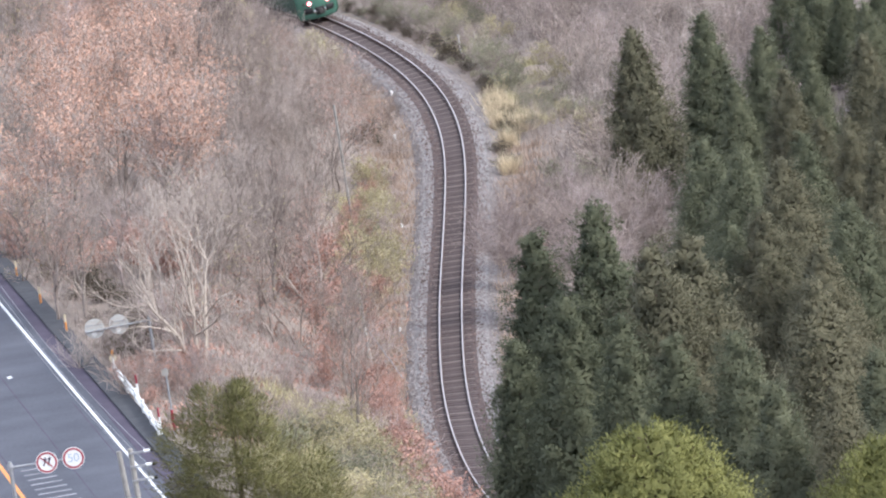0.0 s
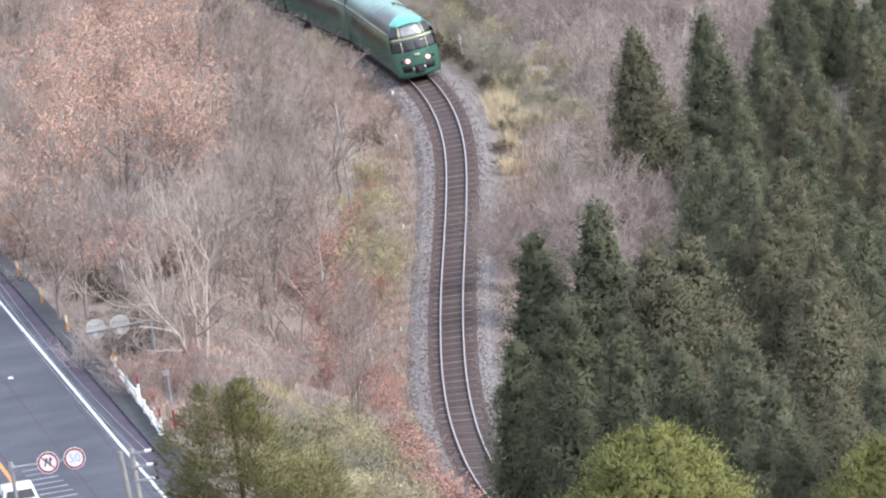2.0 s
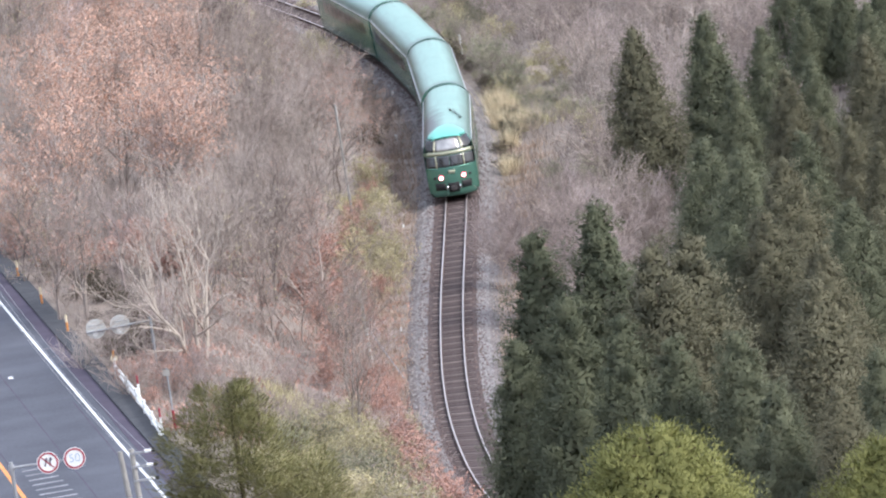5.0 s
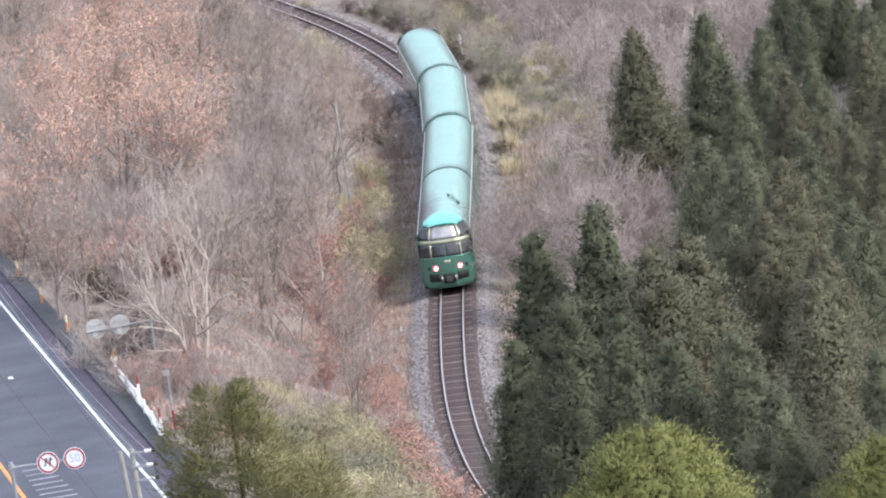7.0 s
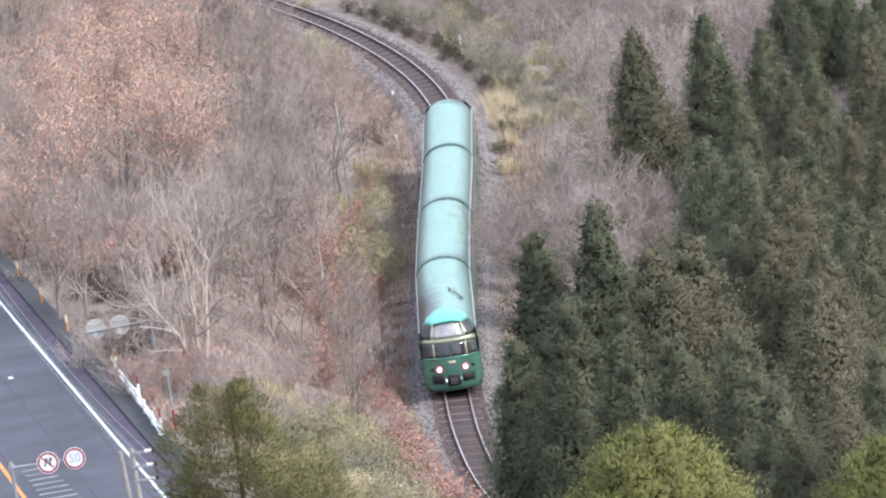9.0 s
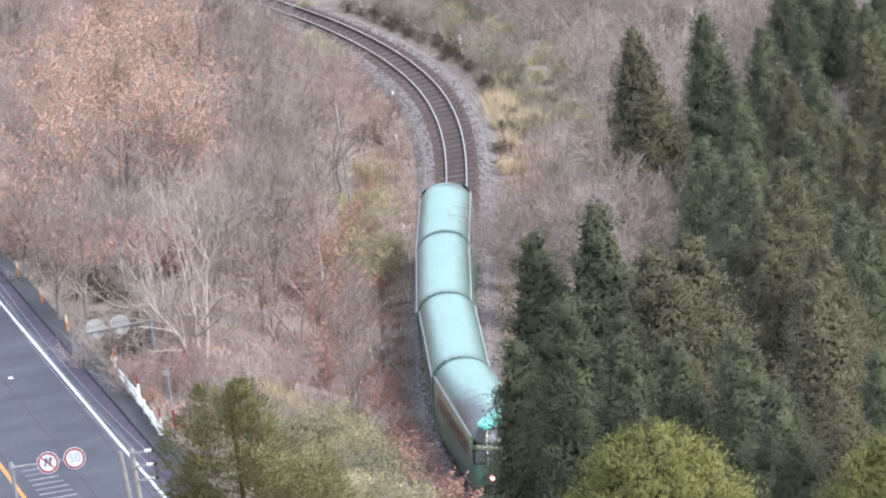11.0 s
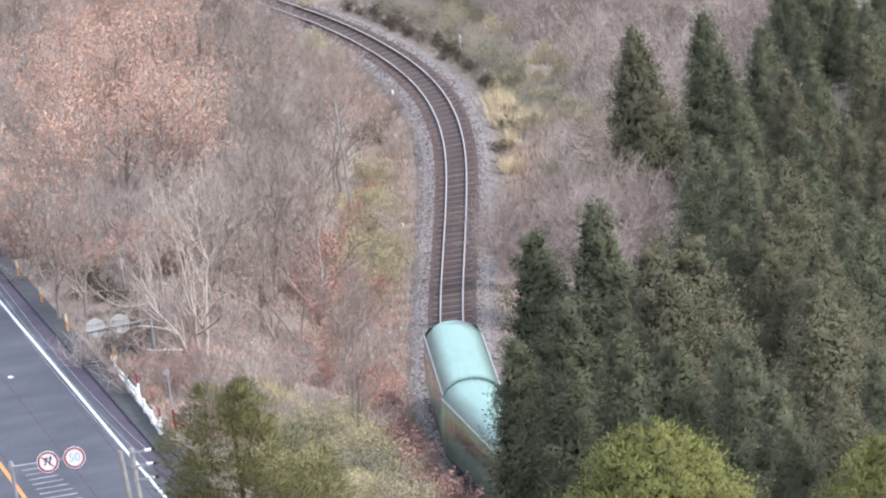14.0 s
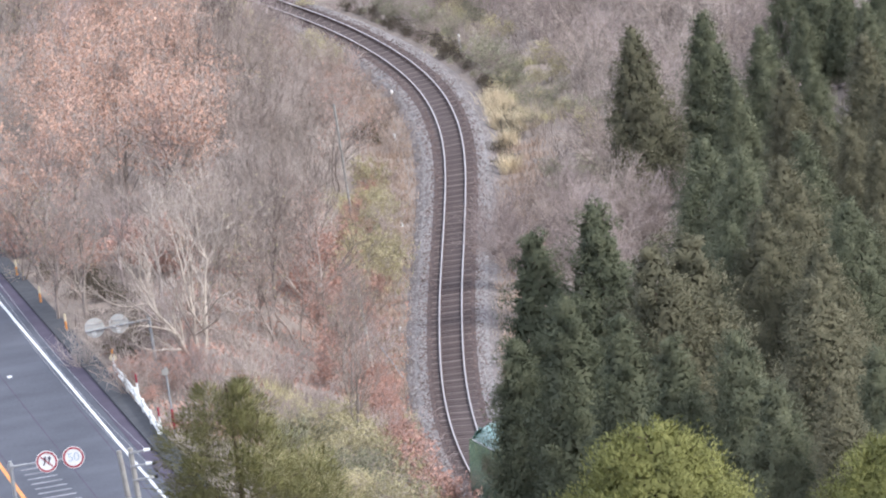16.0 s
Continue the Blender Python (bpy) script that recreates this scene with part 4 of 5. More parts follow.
def utility_pole(x, y, top, lean, arms):
    u = root("utility_pole", "aged concrete utility pole with steel arms and white insulators" if arms else "slim aged concrete pole beside the road", "utility pole", "utility poles")
    z = float(ground_z(x, y)[0])
    part("pole", rod((x, y, z - 0.6), (x + lean, y, top), 0.16, 0.10, 12), M_POLE, u)
    for k in range(arms):
        zz = top - 0.15 - k * 0.55
        part("cross_arm", box((0.75, 0.07, 0.07), (x + lean + 0.28, y - 0.1, zz - 0.02)), M_GALV, u)
        ins = part("insulator", rod((x + lean + 0.52, y - 0.1, zz), (x + lean + 0.78, y - 0.1, zz), 0.08, 0.06), M_ENAMEL, u, "white porcelain insulator")
        part("cap", rod((x + lean + 0.78, y - 0.1, zz), (x + lean + 0.92, y - 0.1, zz), 0.07, 0.07), M_BLACK, ins)
    return u


def wire(p, q, sag, r=0.012):
    p, q = Vector(p), Vector(q)
    pts = [p.lerp(q, i / 16) - Vector((0, 0, sag * 4 * (i / 16) * (1 - i / 16))) for i in range(17)]
    cu = bpy.data.curves.new("overhead_wire", "CURVE")
    cu.dimensions, cu.bevel_depth, cu.bevel_resolution = "3D", r, 1
    line = cu.splines.new("POLY")
    line.points.add(len(pts) - 1)
    for k, v in enumerate(pts):
        line.points[k].co = (*v, 1)
    cu.materials.append(M_GALV)
    return tagged(new("overhead_wire", cu), "thin grey overhead wire strung between poles", "wire", "overhead wires")


def line_posts():
    def post(x, y, h, lab, r=0.055, mat=None):
        z = float(ground_z(x, y)[0])
        o = root("track_marker", lab, "marker post", "trackside markers", Matrix.Translation((x, y, z)))
        part("post", rod((0, 0, -0.3), (0, 0, h), r, n=8), mat or M_ENAMEL, o)
        part("cap", rod((0, 0, h), (0, 0, h + 0.04), r * 1.15, r * 0.6, 8), mat or M_ENAMEL, o)
    post(2.95, 518.4, 1.15, "white painted post standing on the far bank", 0.06)
    post(-1.61, 503.5, 0.40, "short white trackside post in dry grass", 0.075)
    post(-1.74, 485.6, 0.30, "short white trackside post in dry grass", 0.08)
    post(-2.65, 417, 0.16, "tiny white trackside marker peg", 0.06)
    post(-1.95, 452.5, 0.16, "tiny white trackside marker peg", 0.06)
    o = root("railway_pole", "weathered thin concrete pole leaning beside the track", "pole", "railway poles")
    z = float(ground_z(-4.2, 404)[0])
    part("pole", rod((-4.2, 404, z - 0.4), (-4.3, 404, z + 4.3), 0.10, 0.08), M_CHALK, o)
    part("stay_wire", rod((-4.28, 404, z + 2.6), (-2.75, 401.5, z + 0.05), 0.022, n=6), M_GALV, o, "thin steel stay wire")
    o = root("railway_pole", "weathered thin concrete pole among bare trees", "pole", "railway poles")
    z = float(ground_z(-4.4, 452)[0])
    part("pole", rod((-4.55, 452, z - 0.4), (-4.6, 452, z + 6.6), 0.085, 0.06), M_POLE, o)


def white_car():
    """A small white hatchback, nose at +y."""
    c = root("car", "small white hatchback driving along the road", "car", "passing cars")
    secs = [(-1.85, 0.55, 0.70, 0.80), (-1.75, 0.35, 0.95, 0.84), (-0.6, 0.30, 0.98, 0.86), (0.8, 0.30, 0.95, 0.85), (1.55, 0.34, 0.82, 0.80), (1.8, 0.45, 0.65, 0.70)]
    v, f = [], []
    for y, a, b, w in secs:
        v += [(-w * 0.94, y, a), (-w, y, (a + b) / 2), (-w * 0.93, y, b), (w * 0.93, y, b), (w, y, (a + b) / 2), (w * 0.94, y, a)]
    for i in range(len(secs) - 1):
        for j in range(6):
            f.append((i * 6 + j, i * 6 + (j + 1) % 6, i * 6 + 6 + (j + 1) % 6, i * 6 + 6 + j))
    f += [tuple(range(6)), tuple(range(len(v) - 1, len(v) - 7, -1))]
    piece("body", mesh_of("body", v, f, M_CARWHITE), c)
    secs = [(-1.72, 0.93, 0.76), (-1.35, 1.46, 0.62), (-0.2, 1.54, 0.63), (0.35, 1.44, 0.62), (1.05, 0.93, 0.76)]
    v, f = [], []
    for y, z, w in secs:
        v += [(-0.78, y * 0.98, 0.92), (-w, y, z), (w, y, z), (0.78, y * 0.98, 0.92)]
    for i in range(len(secs) - 1):
        for j in range(3):
            f.append((i * 4 + j, i * 4 + j + 4, i * 4 + j + 5, i * 4 + j + 1))
    piece("roof", mesh_of("roof", v, f, M_CARWHITE, True), c)
    piece("rear_window", mesh_of("rear_window", [(-0.62, -1.70, 1.03), (0.62, -1.70, 1.03), (0.54, -1.44, 1.38), (-0.54, -1.44, 1.38)], [(0, 1, 2, 3)], M_GLASS), c)
    for s in (-1, 1):
        piece("side_window", mesh_of("side_window", [(s * 0.765, -1.3, 1.02), (s * 0.765, 0.7, 1.02), (s * 0.645, 0.2, 1.42), (s * 0.645, -1.1, 1.43)], [(0, 1, 2, 3)], M_GLASS), c)
        part("tail_lamp", box((0.14, 0.06, 0.28), (s * 0.70, -1.79, 0.82), 0.02), M_TAIL, c)
        for y in (-1.15, 1.15):
            wh = part("wheel", rod((s * 0.62, y, 0.29), (s * 0.84, y, 0.29), 0.29, n=20), M_BLACK, c)
            part("rim", rod((s * 0.835, y, 0.29), (s * 0.85, y, 0.29), 0.18, n=14), M_ALU, wh)
    part("bumper", box((1.5, 0.14, 0.22), (0, -1.82, 0.48), 0.05), M_CARWHITE, c)
    return c


def car_pose(t, t0):
    """Away along the near lane's far half; it passes the signs at t0."""
    a = min(max(0.3 + 13.0 * (t - t0), -44.0), 180.0)
    p = on_road(a, 6.05)
    return Matrix.Translation(p) @ Matrix.Rotation(math.atan2(ROAD_W[1], ROAD_W[0]) - math.pi / 2, 4, "Z")


# ---- woodland ----
GREY_TREES_A = [(-28.1, 556.5, 8.6), (-26.3, 560.4, 7.5), (-24, 560.1, 6.1), (-20.9, 555.7, 6.4), (-19, 563.3, 6.5), (-14.3, 559, 9.9), (-24.9, 546.3, 7.3), (-22.8, 546.5, 7.2), (-20.2, 549, 7),
    (-18.3, 547.3, 9.5), (-15.8, 544.9, 9.9), (-14.7, 546.2, 9), (-12.5, 546.9, 6.2), (-26.4, 533.7, 8.7), (-25.6, 536, 8.6), (-21.9, 537.2, 7.1), (-16.7, 536.7, 6.5), (-14.1, 532.9, 9.5),
    (-12.3, 533.5, 8.2), (-26.8, 521.9, 7.1), (-25.3, 520.2, 7.5), (-22.4, 525.5, 8.8), (-20.1, 522.2, 8.7), (-15.2, 524, 7.6), (-12.1, 516.7, 6.8), (-27, 511.5, 10), (-24.2, 507.8, 6.3),
    (-22.6, 506.4, 7.1), (-19.3, 504.6, 6.1), (-17, 508.3, 6.6)]
GREY_TREES_B = [(-15.5, 503.3, 8.1), (-12.7, 511.6, 8.8), (-11.7, 506.7, 6.7), (-9, 508.3, 3.6), (-7.6, 505.2, 3.7), (-24.2, 496.9, 9.8), (-21.9, 499.4, 10), (-13.4, 496.5, 9.2), (-11.9, 496.6, 8.6),
    (-8.9, 497.5, 4.4), (-25, 485.1, 6.6), (-23.1, 486.8, 8.6), (-20.2, 486.7, 8.6), (-11.1, 479.6, 7.7), (-9.8, 486.1, 5.9), (-7.4, 482.8, 5.6), (-24.5, 465.7, 7.9), (-10.3, 470.9, 7.8),
    (-8.3, 468.8, 7.8), (-6.2, 472.8, 7.3), (-25.2, 457.7, 9.1), (-22, 452.5, 8.9), (-10.6, 458.2, 6.1), (-8.4, 455.4, 6.1), (-6.7, 457.2, 8), (-10.4, 441.4, 8.2), (-8, 440.7, 6.5),
    (-6.7, 440.4, 6.4), (-5.3, 438.5, 3.8), (-16.1, 433.3, 7.6)]
GREY_TREES_C = [(-12.5, 433.3, 8.8), (-10.2, 429, 7.4), (-9.1, 426.3, 6.3), (-5.5, 433.4, 4), (-21, 421.7, 6.2), (-17.8, 412, 7.5), (-15.9, 417, 6.8), (-14, 412, 7.1), (-10.9, 415, 6.9),
    (-8.5, 417.3, 9), (-6.7, 419.2, 9.5), (-17.5, 407.9, 8.7), (-11.9, 405.3, 8.7), (-8.7, 404.4, 8.6), (-5.8, 401.7, 6.4), (-5.3, 395.5, 6), (-5, 381.8, 6.7)]
GREY_TREES = GREY_TREES_A + GREY_TREES_B + GREY_TREES_C
ORANGE_TREES = [(-18.9, 493.6, 6.9), (-17.9, 492, 6.8), (-21.6, 482.5, 6.5), (-17.4, 486.3, 7.7), (-14.8, 485.3, 6.8), (-13.6, 479.9, 7), (-22.6, 469.6, 7.3), (-20.8, 469.6, 9.1), (-19.3, 469.6, 7),
    (-17, 471.7, 8), (-14.5, 471.6, 9.6), (-12.5, 470.1, 8), (-20.2, 452.4, 9.5), (-17.8, 453.2, 9.8), (-16.6, 455.9, 10), (-13.9, 452.6, 7.7), (-12.3, 454.4, 6.8), (-21.7, 440.6, 6.6),
    (-19.7, 443.7, 8.8), (-16.3, 438.7, 9.8), (-11.8, 438.7, 9.5), (-22.5, 432.3, 5.2), (-20.3, 429.7, 9.7), (-14.1, 431.9, 9.9), (-20, 421.7, 7.2), (-18.6, 500, 8.6), (-16.2, 503, 8.8),
    (-14.2, 499, 8.2), (-20.6, 497, 8)]
RUSSET_TREES = [(-17.1, 561.3, 9.8), (-28.1, 542.6, 6.8), (-20.6, 535.7, 6.1), (-18.1, 530.7, 6.5), (-18.7, 525, 9.1), (-13.7, 517, 8.5), (-10, 519.4, 3.2), (-26.4, 490.3, 7.1), (-15.3, 499, 9.4),
    (-7.8, 497.9, 4.3), (-5, 499.7, 3.6), (-5.6, 486.2, 5), (-3.6, 482.2, 4.6), (-4.8, 469.6, 6.8), (-5.2, 460.9, 8.2), (-18.7, 438.6, 8.8), (-14.1, 446, 6.3), (-6.5, 427.6, 6.7),
    (-12.6, 416, 6.2), (-5.3, 415.3, 3.9), (-18.9, 407, 7.8), (-7.5, 406.4, 7), (-12.4, 394.9, 3.2), (-18.6, 433.2, 7.7)]
LOW_SHRUBS = [(-9.1, 537.2, 2.5), (-7.9, 533.2, 2.4), (-8.2, 517.5, 2.9), (-5.6, 516.3, 2.5), (-4.7, 511.5, 2.7), (-3.6, 499.5, 2.9), (-2, 491.3, 2.1), (-1.9, 478.8, 2.5), (-15.4, 401.3, 2.3),
    (-13.9, 400, 2.8), (-10.4, 399, 2.9), (-3.9, 406.4, 2.9), (-17.4, 391.7, 2.3), (-15.7, 392.7, 2.9), (-13.9, 391.2, 2.7), (-9.8, 386.2, 3), (-8.2, 390.5, 2.4), (-6.6, 388.1, 2.3),
    (-15, 381.4, 3.1), (-13.4, 382, 2.6), (-12, 383, 2.6), (-10.3, 375.8, 2.3), (-8.3, 375.9, 2.4), (-7.3, 378.1, 2.6), (-3.7, 382.1, 2.8)]
SLOPE_SHRUBS_A = [(6.9, 451, 1.5), (8.5, 455.6, 1.6), (10.2, 448.5, 4.9), (11.8, 455.8, 3), (13.2, 455.1, 3.2), (15.7, 451.9, 2.9), (16.1, 451, 4.1), (18.6, 447.8, 3.4), (19.6, 457.7, 2.8),
    (6.7, 458.4, 1.3), (9.7, 456.5, 4.9), (10.2, 459.3, 4.5), (12.8, 460.2, 2.5), (13.8, 459.5, 4.8), (14.9, 459.4, 4.7), (16.3, 459.9, 4.5), (18.8, 455.5, 2.5), (19.9, 466, 3.1),
    (8.9, 475.4, 1.3), (9.1, 469.2, 1.4), (11.6, 466.2, 4.5), (13.3, 473.9, 4.4), (14.5, 467.9, 3.2), (16, 473.4, 2.6), (17.3, 473, 3), (18.2, 464.4, 3.8), (21, 475.8, 4.7),
    (8.2, 481.9, 1.2), (9.4, 475.9, 1.1), (12.2, 479.9, 3.2)]
SLOPE_SHRUBS_B = [(13.4, 484.9, 3.7), (14.6, 482.7, 4.1), (17, 474.2, 3.6), (18.9, 483.1, 4.8), (18.9, 476.5, 2.7), (21.3, 484.7, 3.9), (7.1, 484.4, 1), (8.4, 490.1, 1.1), (9.8, 484.4, 4.5),
    (11.8, 482.8, 2.7), (13.5, 488.6, 4.1), (14.5, 484, 4.2), (16.7, 485.4, 3.2), (19.3, 485.7, 3.9), (20.1, 487, 4.6), (22.8, 486.4, 2.9), (7, 497.1, 1.1), (8.6, 497.3, 1.7),
    (10, 496.9, 4.5), (13, 493.4, 2.7), (15.1, 502.7, 3.7), (15.3, 502.1, 3.4), (18.3, 498.4, 4.5), (18.9, 500.4, 3), (21, 501.2, 4.6), (21.9, 493.6, 3.4), (6, 503.7, 1.3),
    (7.7, 505.1, 1.5), (9.2, 505.3, 2.5), (11.3, 505.9, 3)]
SLOPE_SHRUBS_C = [(13.4, 509.4, 3.6), (14, 505.7, 2.7), (15.6, 505.2, 2.6), (17.9, 506.1, 2.5), (19.7, 501, 4.3), (22, 506.1, 2.5), (23.2, 504.5, 4.9), (6, 518.1, 1.1), (8.5, 512.3, 4.5),
    (9.1, 515, 4.8), (10.8, 512.2, 3.7), (12.7, 509.4, 2.9), (14.7, 520.2, 4.2), (17.2, 511, 4.4), (17.9, 515.4, 4.1), (20.4, 519.5, 3.8), (5.1, 521, 1.5), (7.3, 525, 4.1),
    (7.7, 518, 2.5), (9.5, 525.4, 3.5), (12.1, 528.7, 2.7), (13.2, 525.8, 2.5), (14.5, 522.3, 2.7), (16.8, 520.7, 3.9), (19, 520.5, 4), (20.6, 519.6, 4.8), (3.9, 535.8, 3),
    (5.5, 527.5, 3.8), (6.5, 529.9, 2.6), (8.9, 527.1, 3.8)]
SLOPE_SHRUBS_D = [(11, 528.7, 2.9), (12.5, 533.1, 4.1), (14.5, 529.1, 3.2), (15.3, 527.6, 4.7), (1.5, 541.2, 1.6), (3.3, 539.2, 4.1), (6, 538.6, 4.7), (6.1, 539.1, 3), (-0.8, 556.1, 3.3),
    (0.9, 545.3, 1), (-4.2, 559.1, 1), (-2.4, 557.4, 1.6)]
SLOPE_SHRUBS = SLOPE_SHRUBS_A + SLOPE_SHRUBS_B + SLOPE_SHRUBS_C + SLOPE_SHRUBS_D
THICKET = [(4, 425, 6.1), (5.7, 430, 5.7), (7.5, 428, 5.8), (9.4, 432, 5.1), (11.1, 428, 4.6), (6.6, 415, 6.8), (8.4, 412, 6.9), (10.1, 415, 5.9), (4.5, 412, 6.8)
]
CEDARS_NEAR = [(3.3, 306, 16.5, 0), (5.6, 304, 17.4, 0), (7.3, 298, 16.2, 2), (8.7, 300, 16.4, 2), (4, 296, 14.7, 0), (5.7, 290, 13.4, 0), (12.6, 292, 13.7, 2),
    (9.3, 282, 12, 1), (7.2, 284, 12.2, 0), (10, 272, 9.8, 1), (11.9, 270, 9.2, 2), (13.7, 276, 10.5, 1), (2.05, 302, 13.4, 0)]
CEDARS_MID = [(12.5, 384, 11.4, 0), (13.9, 378, 11, 0), (15.5, 374, 11, 1), (14, 366, 10.2, 1), (12.6, 368, 9.6, 0), (17.6, 362, 10.4, 0), (19.2, 366, 9, 1), (15.9, 358, 9.3, 1)]
CEDARS_FAR = [(11.4, 440, 9.9, 1), (15.4, 446, 9.1, 0), (18.3, 444, 7.7, 0), (18.6, 430, 7.2, 1), (20.3, 436, 6.4, 0), (22.8, 430, 7.8, 1), (20.8, 415, 6, 1),
    (19.5, 418, 6, 1), (23.3, 424, 6.2, 1), (16.2, 436, 6.5, 0), (21.5, 405, 5.8, 1), (18, 405, 7.3, 0)]
CEDARS_DARK = [(21.4, 476, 6.8), (23, 472, 7.6), (24, 466, 6.1), (25.7, 462, 6.2), (21.6, 466, 5.1), (24.7, 458, 5.8)]
FOREGROUND = [(4.3, 205, 7.3), (10, 200, 6.1), (-7, 250, 11.6)]


def woodland():
    rng = random.Random(11)
    grey = [bare_kind(20 + i, 8.0, (1, 2, 1, 3, 2)[i], (M_BARK, M_BARK_D, M_TWIG_P, M_BARK, M_BARK_D)[i], (0.35, 0.5, 0.45, 0.4, 0.5)[i], thick=(1.5, 1.6, 1.4, 1.3, 1.4)[i]) for i in range(5)]
    grey += [bare_kind(30 + i, 8.0, 2, M_BARK_D, 0.45, 350, M_LEAF_Y, "thin_tree", "dark-stemmed thin tree with few yellowed leaves", 0.9, 0.10, 1.5) for i in range(2)]
    orange = [bare_kind(40 + i, 8.0, 1 + i, M_BARK, 0.55, 2600, M_LEAF_O, "leafy_tree", "broadleaf tree with withered orange-brown leaves", 0.85, 0.105, 1.4) for i in range(2)]
    russet = [bare_kind(50 + i, 8.0, 1 + i, M_BARK_D, 0.5, 800, M_LEAF_R, "russet_tree", "thin tree with a few russet dry leaves", 0.85, 0.10, 1.4) for i in range(2)]
    for kinds, rows in ((grey, GREY_TREES), (orange, ORANGE_TREES), (russet, RUSSET_TREES)):
        for x, y, h in rows:
            rng.choice(kinds).put(x, y, h / 8.0, rng.uniform(0, 6.28), rng.uniform(-0.06, 0.06))
    pale = bare_kind(73, 10.0, 4, M_PALE, 0.8, name="pale_tree", label="pale grey many-stemmed bare tree spreading above the road", dense=0.6, thick=2.7)
    pale.put(-12.0, 390.0, 1.15, -1.57, 0.2)
    shrub = [bare_kind(80 + i, 3.0, 7, (M_TWIG_P, M_BARK_D, M_BARK)[i], 0.8, name="bare_shrub", label="bare twiggy pinkish-brown hillside shrub", thick=2.2, first=1) for i in range(3)]
    leafy = [bare_kind(90 + i, 3.0, 7, M_BARK, 0.9, 2100, (M_LEAF_Y, M_LEAF_G)[i], "leafy_shrub", "olive-green leafy shrub on the bank", 0.8, 0.125, 2.0, 1) for i in range(2)]
    dark = bare_kind(97, 3.0, 9, M_TRUNK, 1.0, 1500, M_SHADE_LEAF, "dark_shrub", "low dark tangled shrub with shade put into its leaf colour", 1.0, 0.16, 2.6, 1)
    red = bare_kind(95, 3.0, 7, M_TWIG_P, 0.9, 1500, M_LEAF_R, "russet_shrub", "low shrub with russet-red dry leaves", 0.8, 0.16, 2.0, 1)
    for x, y, h in SLOPE_SHRUBS:
        k = rng.choice(leafy) if h < 2.0 else rng.choice(shrub)
        k.put(x, y, h / 3.0, rng.uniform(0, 6.28))
    for x, y, h in LOW_SHRUBS:
        rng.choice(shrub).put(x, y, h / 3.0, rng.uniform(0, 6.28))
    for k in range(60):
        # low, mostly dark growth painting the shaded strip beside the ballast
        p, h = on_track(arc_at(476 + k * 1.25))
        q = p + np.array((-h[1], h[0])) * rng.uniform(2.9, 3.6)
        rng.choice((dark, dark, shrub[1], shrub[0], leafy[1])).put(q[0], q[1], rng.uniform(0.35, 0.75) / 3.0, rng.uniform(0, 6.28))
    for x, y, h in CURVE_SHRUBS:
        rng.choice(shrub + leafy[:1]).put(x, y, h / 3.0, rng.uniform(0, 6.28))
    for k in range(27):
        # dark growth paints the shade at the foot of the outer bank, olive shrubs along its top
        p, h = on_track(arc_at(478 + k * 2.6))
        n = np.array((-h[1], h[0]))
        q = p + n * rng.uniform(3.3, 3.8)
        rng.choice((dark, dark, shrub[1])).put(q[0], q[1], rng.uniform(0.45, 1.2) / 3.0, rng.uniform(0, 6.28))
        q = p + n * rng.uniform(4.5, 5.4)
        rng.choice((leafy[1], leafy[1], shrub[1], shrub[2], shrub[0])).put(q[0], q[1], rng.uniform(1.0, 2.4) / 3.0, rng.uniform(0, 6.28))
    thicket = [bare_kind(100 + i, 6.0, 3, (M_TWIG_P, M_BARK_D)[i], 0.7, name="thicket_tree", label="dense leafless pinkish-grey thicket tree", thick=1.2) for i in range(2)]
    for i, (x, y, h) in enumerate(THICKET):
        thicket[i % 2].put(x, y, h / 6.0, rng.uniform(0, 6.28))
    for y in range(510, 566, 4):
        p, h = on_track(arc_at(y))
        for off in (4.3, 6.4):
            q = p + np.array((-h[1], h[0])) * (off + rng.uniform(-0.5, 0.7))
            rng.choice(leafy[1:] + shrub).put(q[0], q[1], rng.uniform(0.9, 1.7) / 3.0, rng.uniform(0, 6.28))
    for y in range(360, 404, 2):
        p, h = on_track(arc_at(y))
        q = p - np.array((-h[1], h[0])) * (rng.uniform(2.5, 3.7) if y < 386 else rng.uniform(2.8, 4.4))
        rng.choice((red, red, red, shrub[0])).put(q[0], q[1], (rng.uniform(1.5, 2.2) if y < 386 else rng.uniform(1.1, 1.7)) / 3.0, rng.uniform(0, 6.28))
        q = p - np.array((-h[1], h[0])) * rng.uniform(4.6, 7.0)
        if y < 386:
            rng.choice((leafy[0], leafy[0], leafy[1], leafy[0])).put(q[0], q[1], rng.uniform(1.3, 2.0) / 3.0, rng.uniform(0, 6.28))
    for y in range(428, 470, 4):
        p, h = on_track(arc_at(y))
        for off in (3.7, 5.0):
            q = p - np.array((-h[1], h[0])) * (off + rng.uniform(-0.4, 0.5))
            rng.choice((leafy[0], red, shrub[0], red)).put(q[0], q[1], rng.uniform(1.2, 2.3) / 3.0, rng.uniform(0, 6.28))
    for k in range(14):
        # tall russet growth hides the foot of the line where it swings behind the cedars
        p, h = on_track(arc_at(375 - k * 1.6))
        for off in (3.0, 4.0, 5.2):
            q = p - np.array((-h[1], h[0])) * (off + rng.uniform(-0.4, 0.4))
            rng.choice((red, red, shrub[0]) if off < 3.5 else (leafy[0], leafy[0], leafy[1], shrub[0])).put(q[0], q[1], rng.uniform(1.6, 2.6) / 3.0, rng.uniform(0, 6.28))
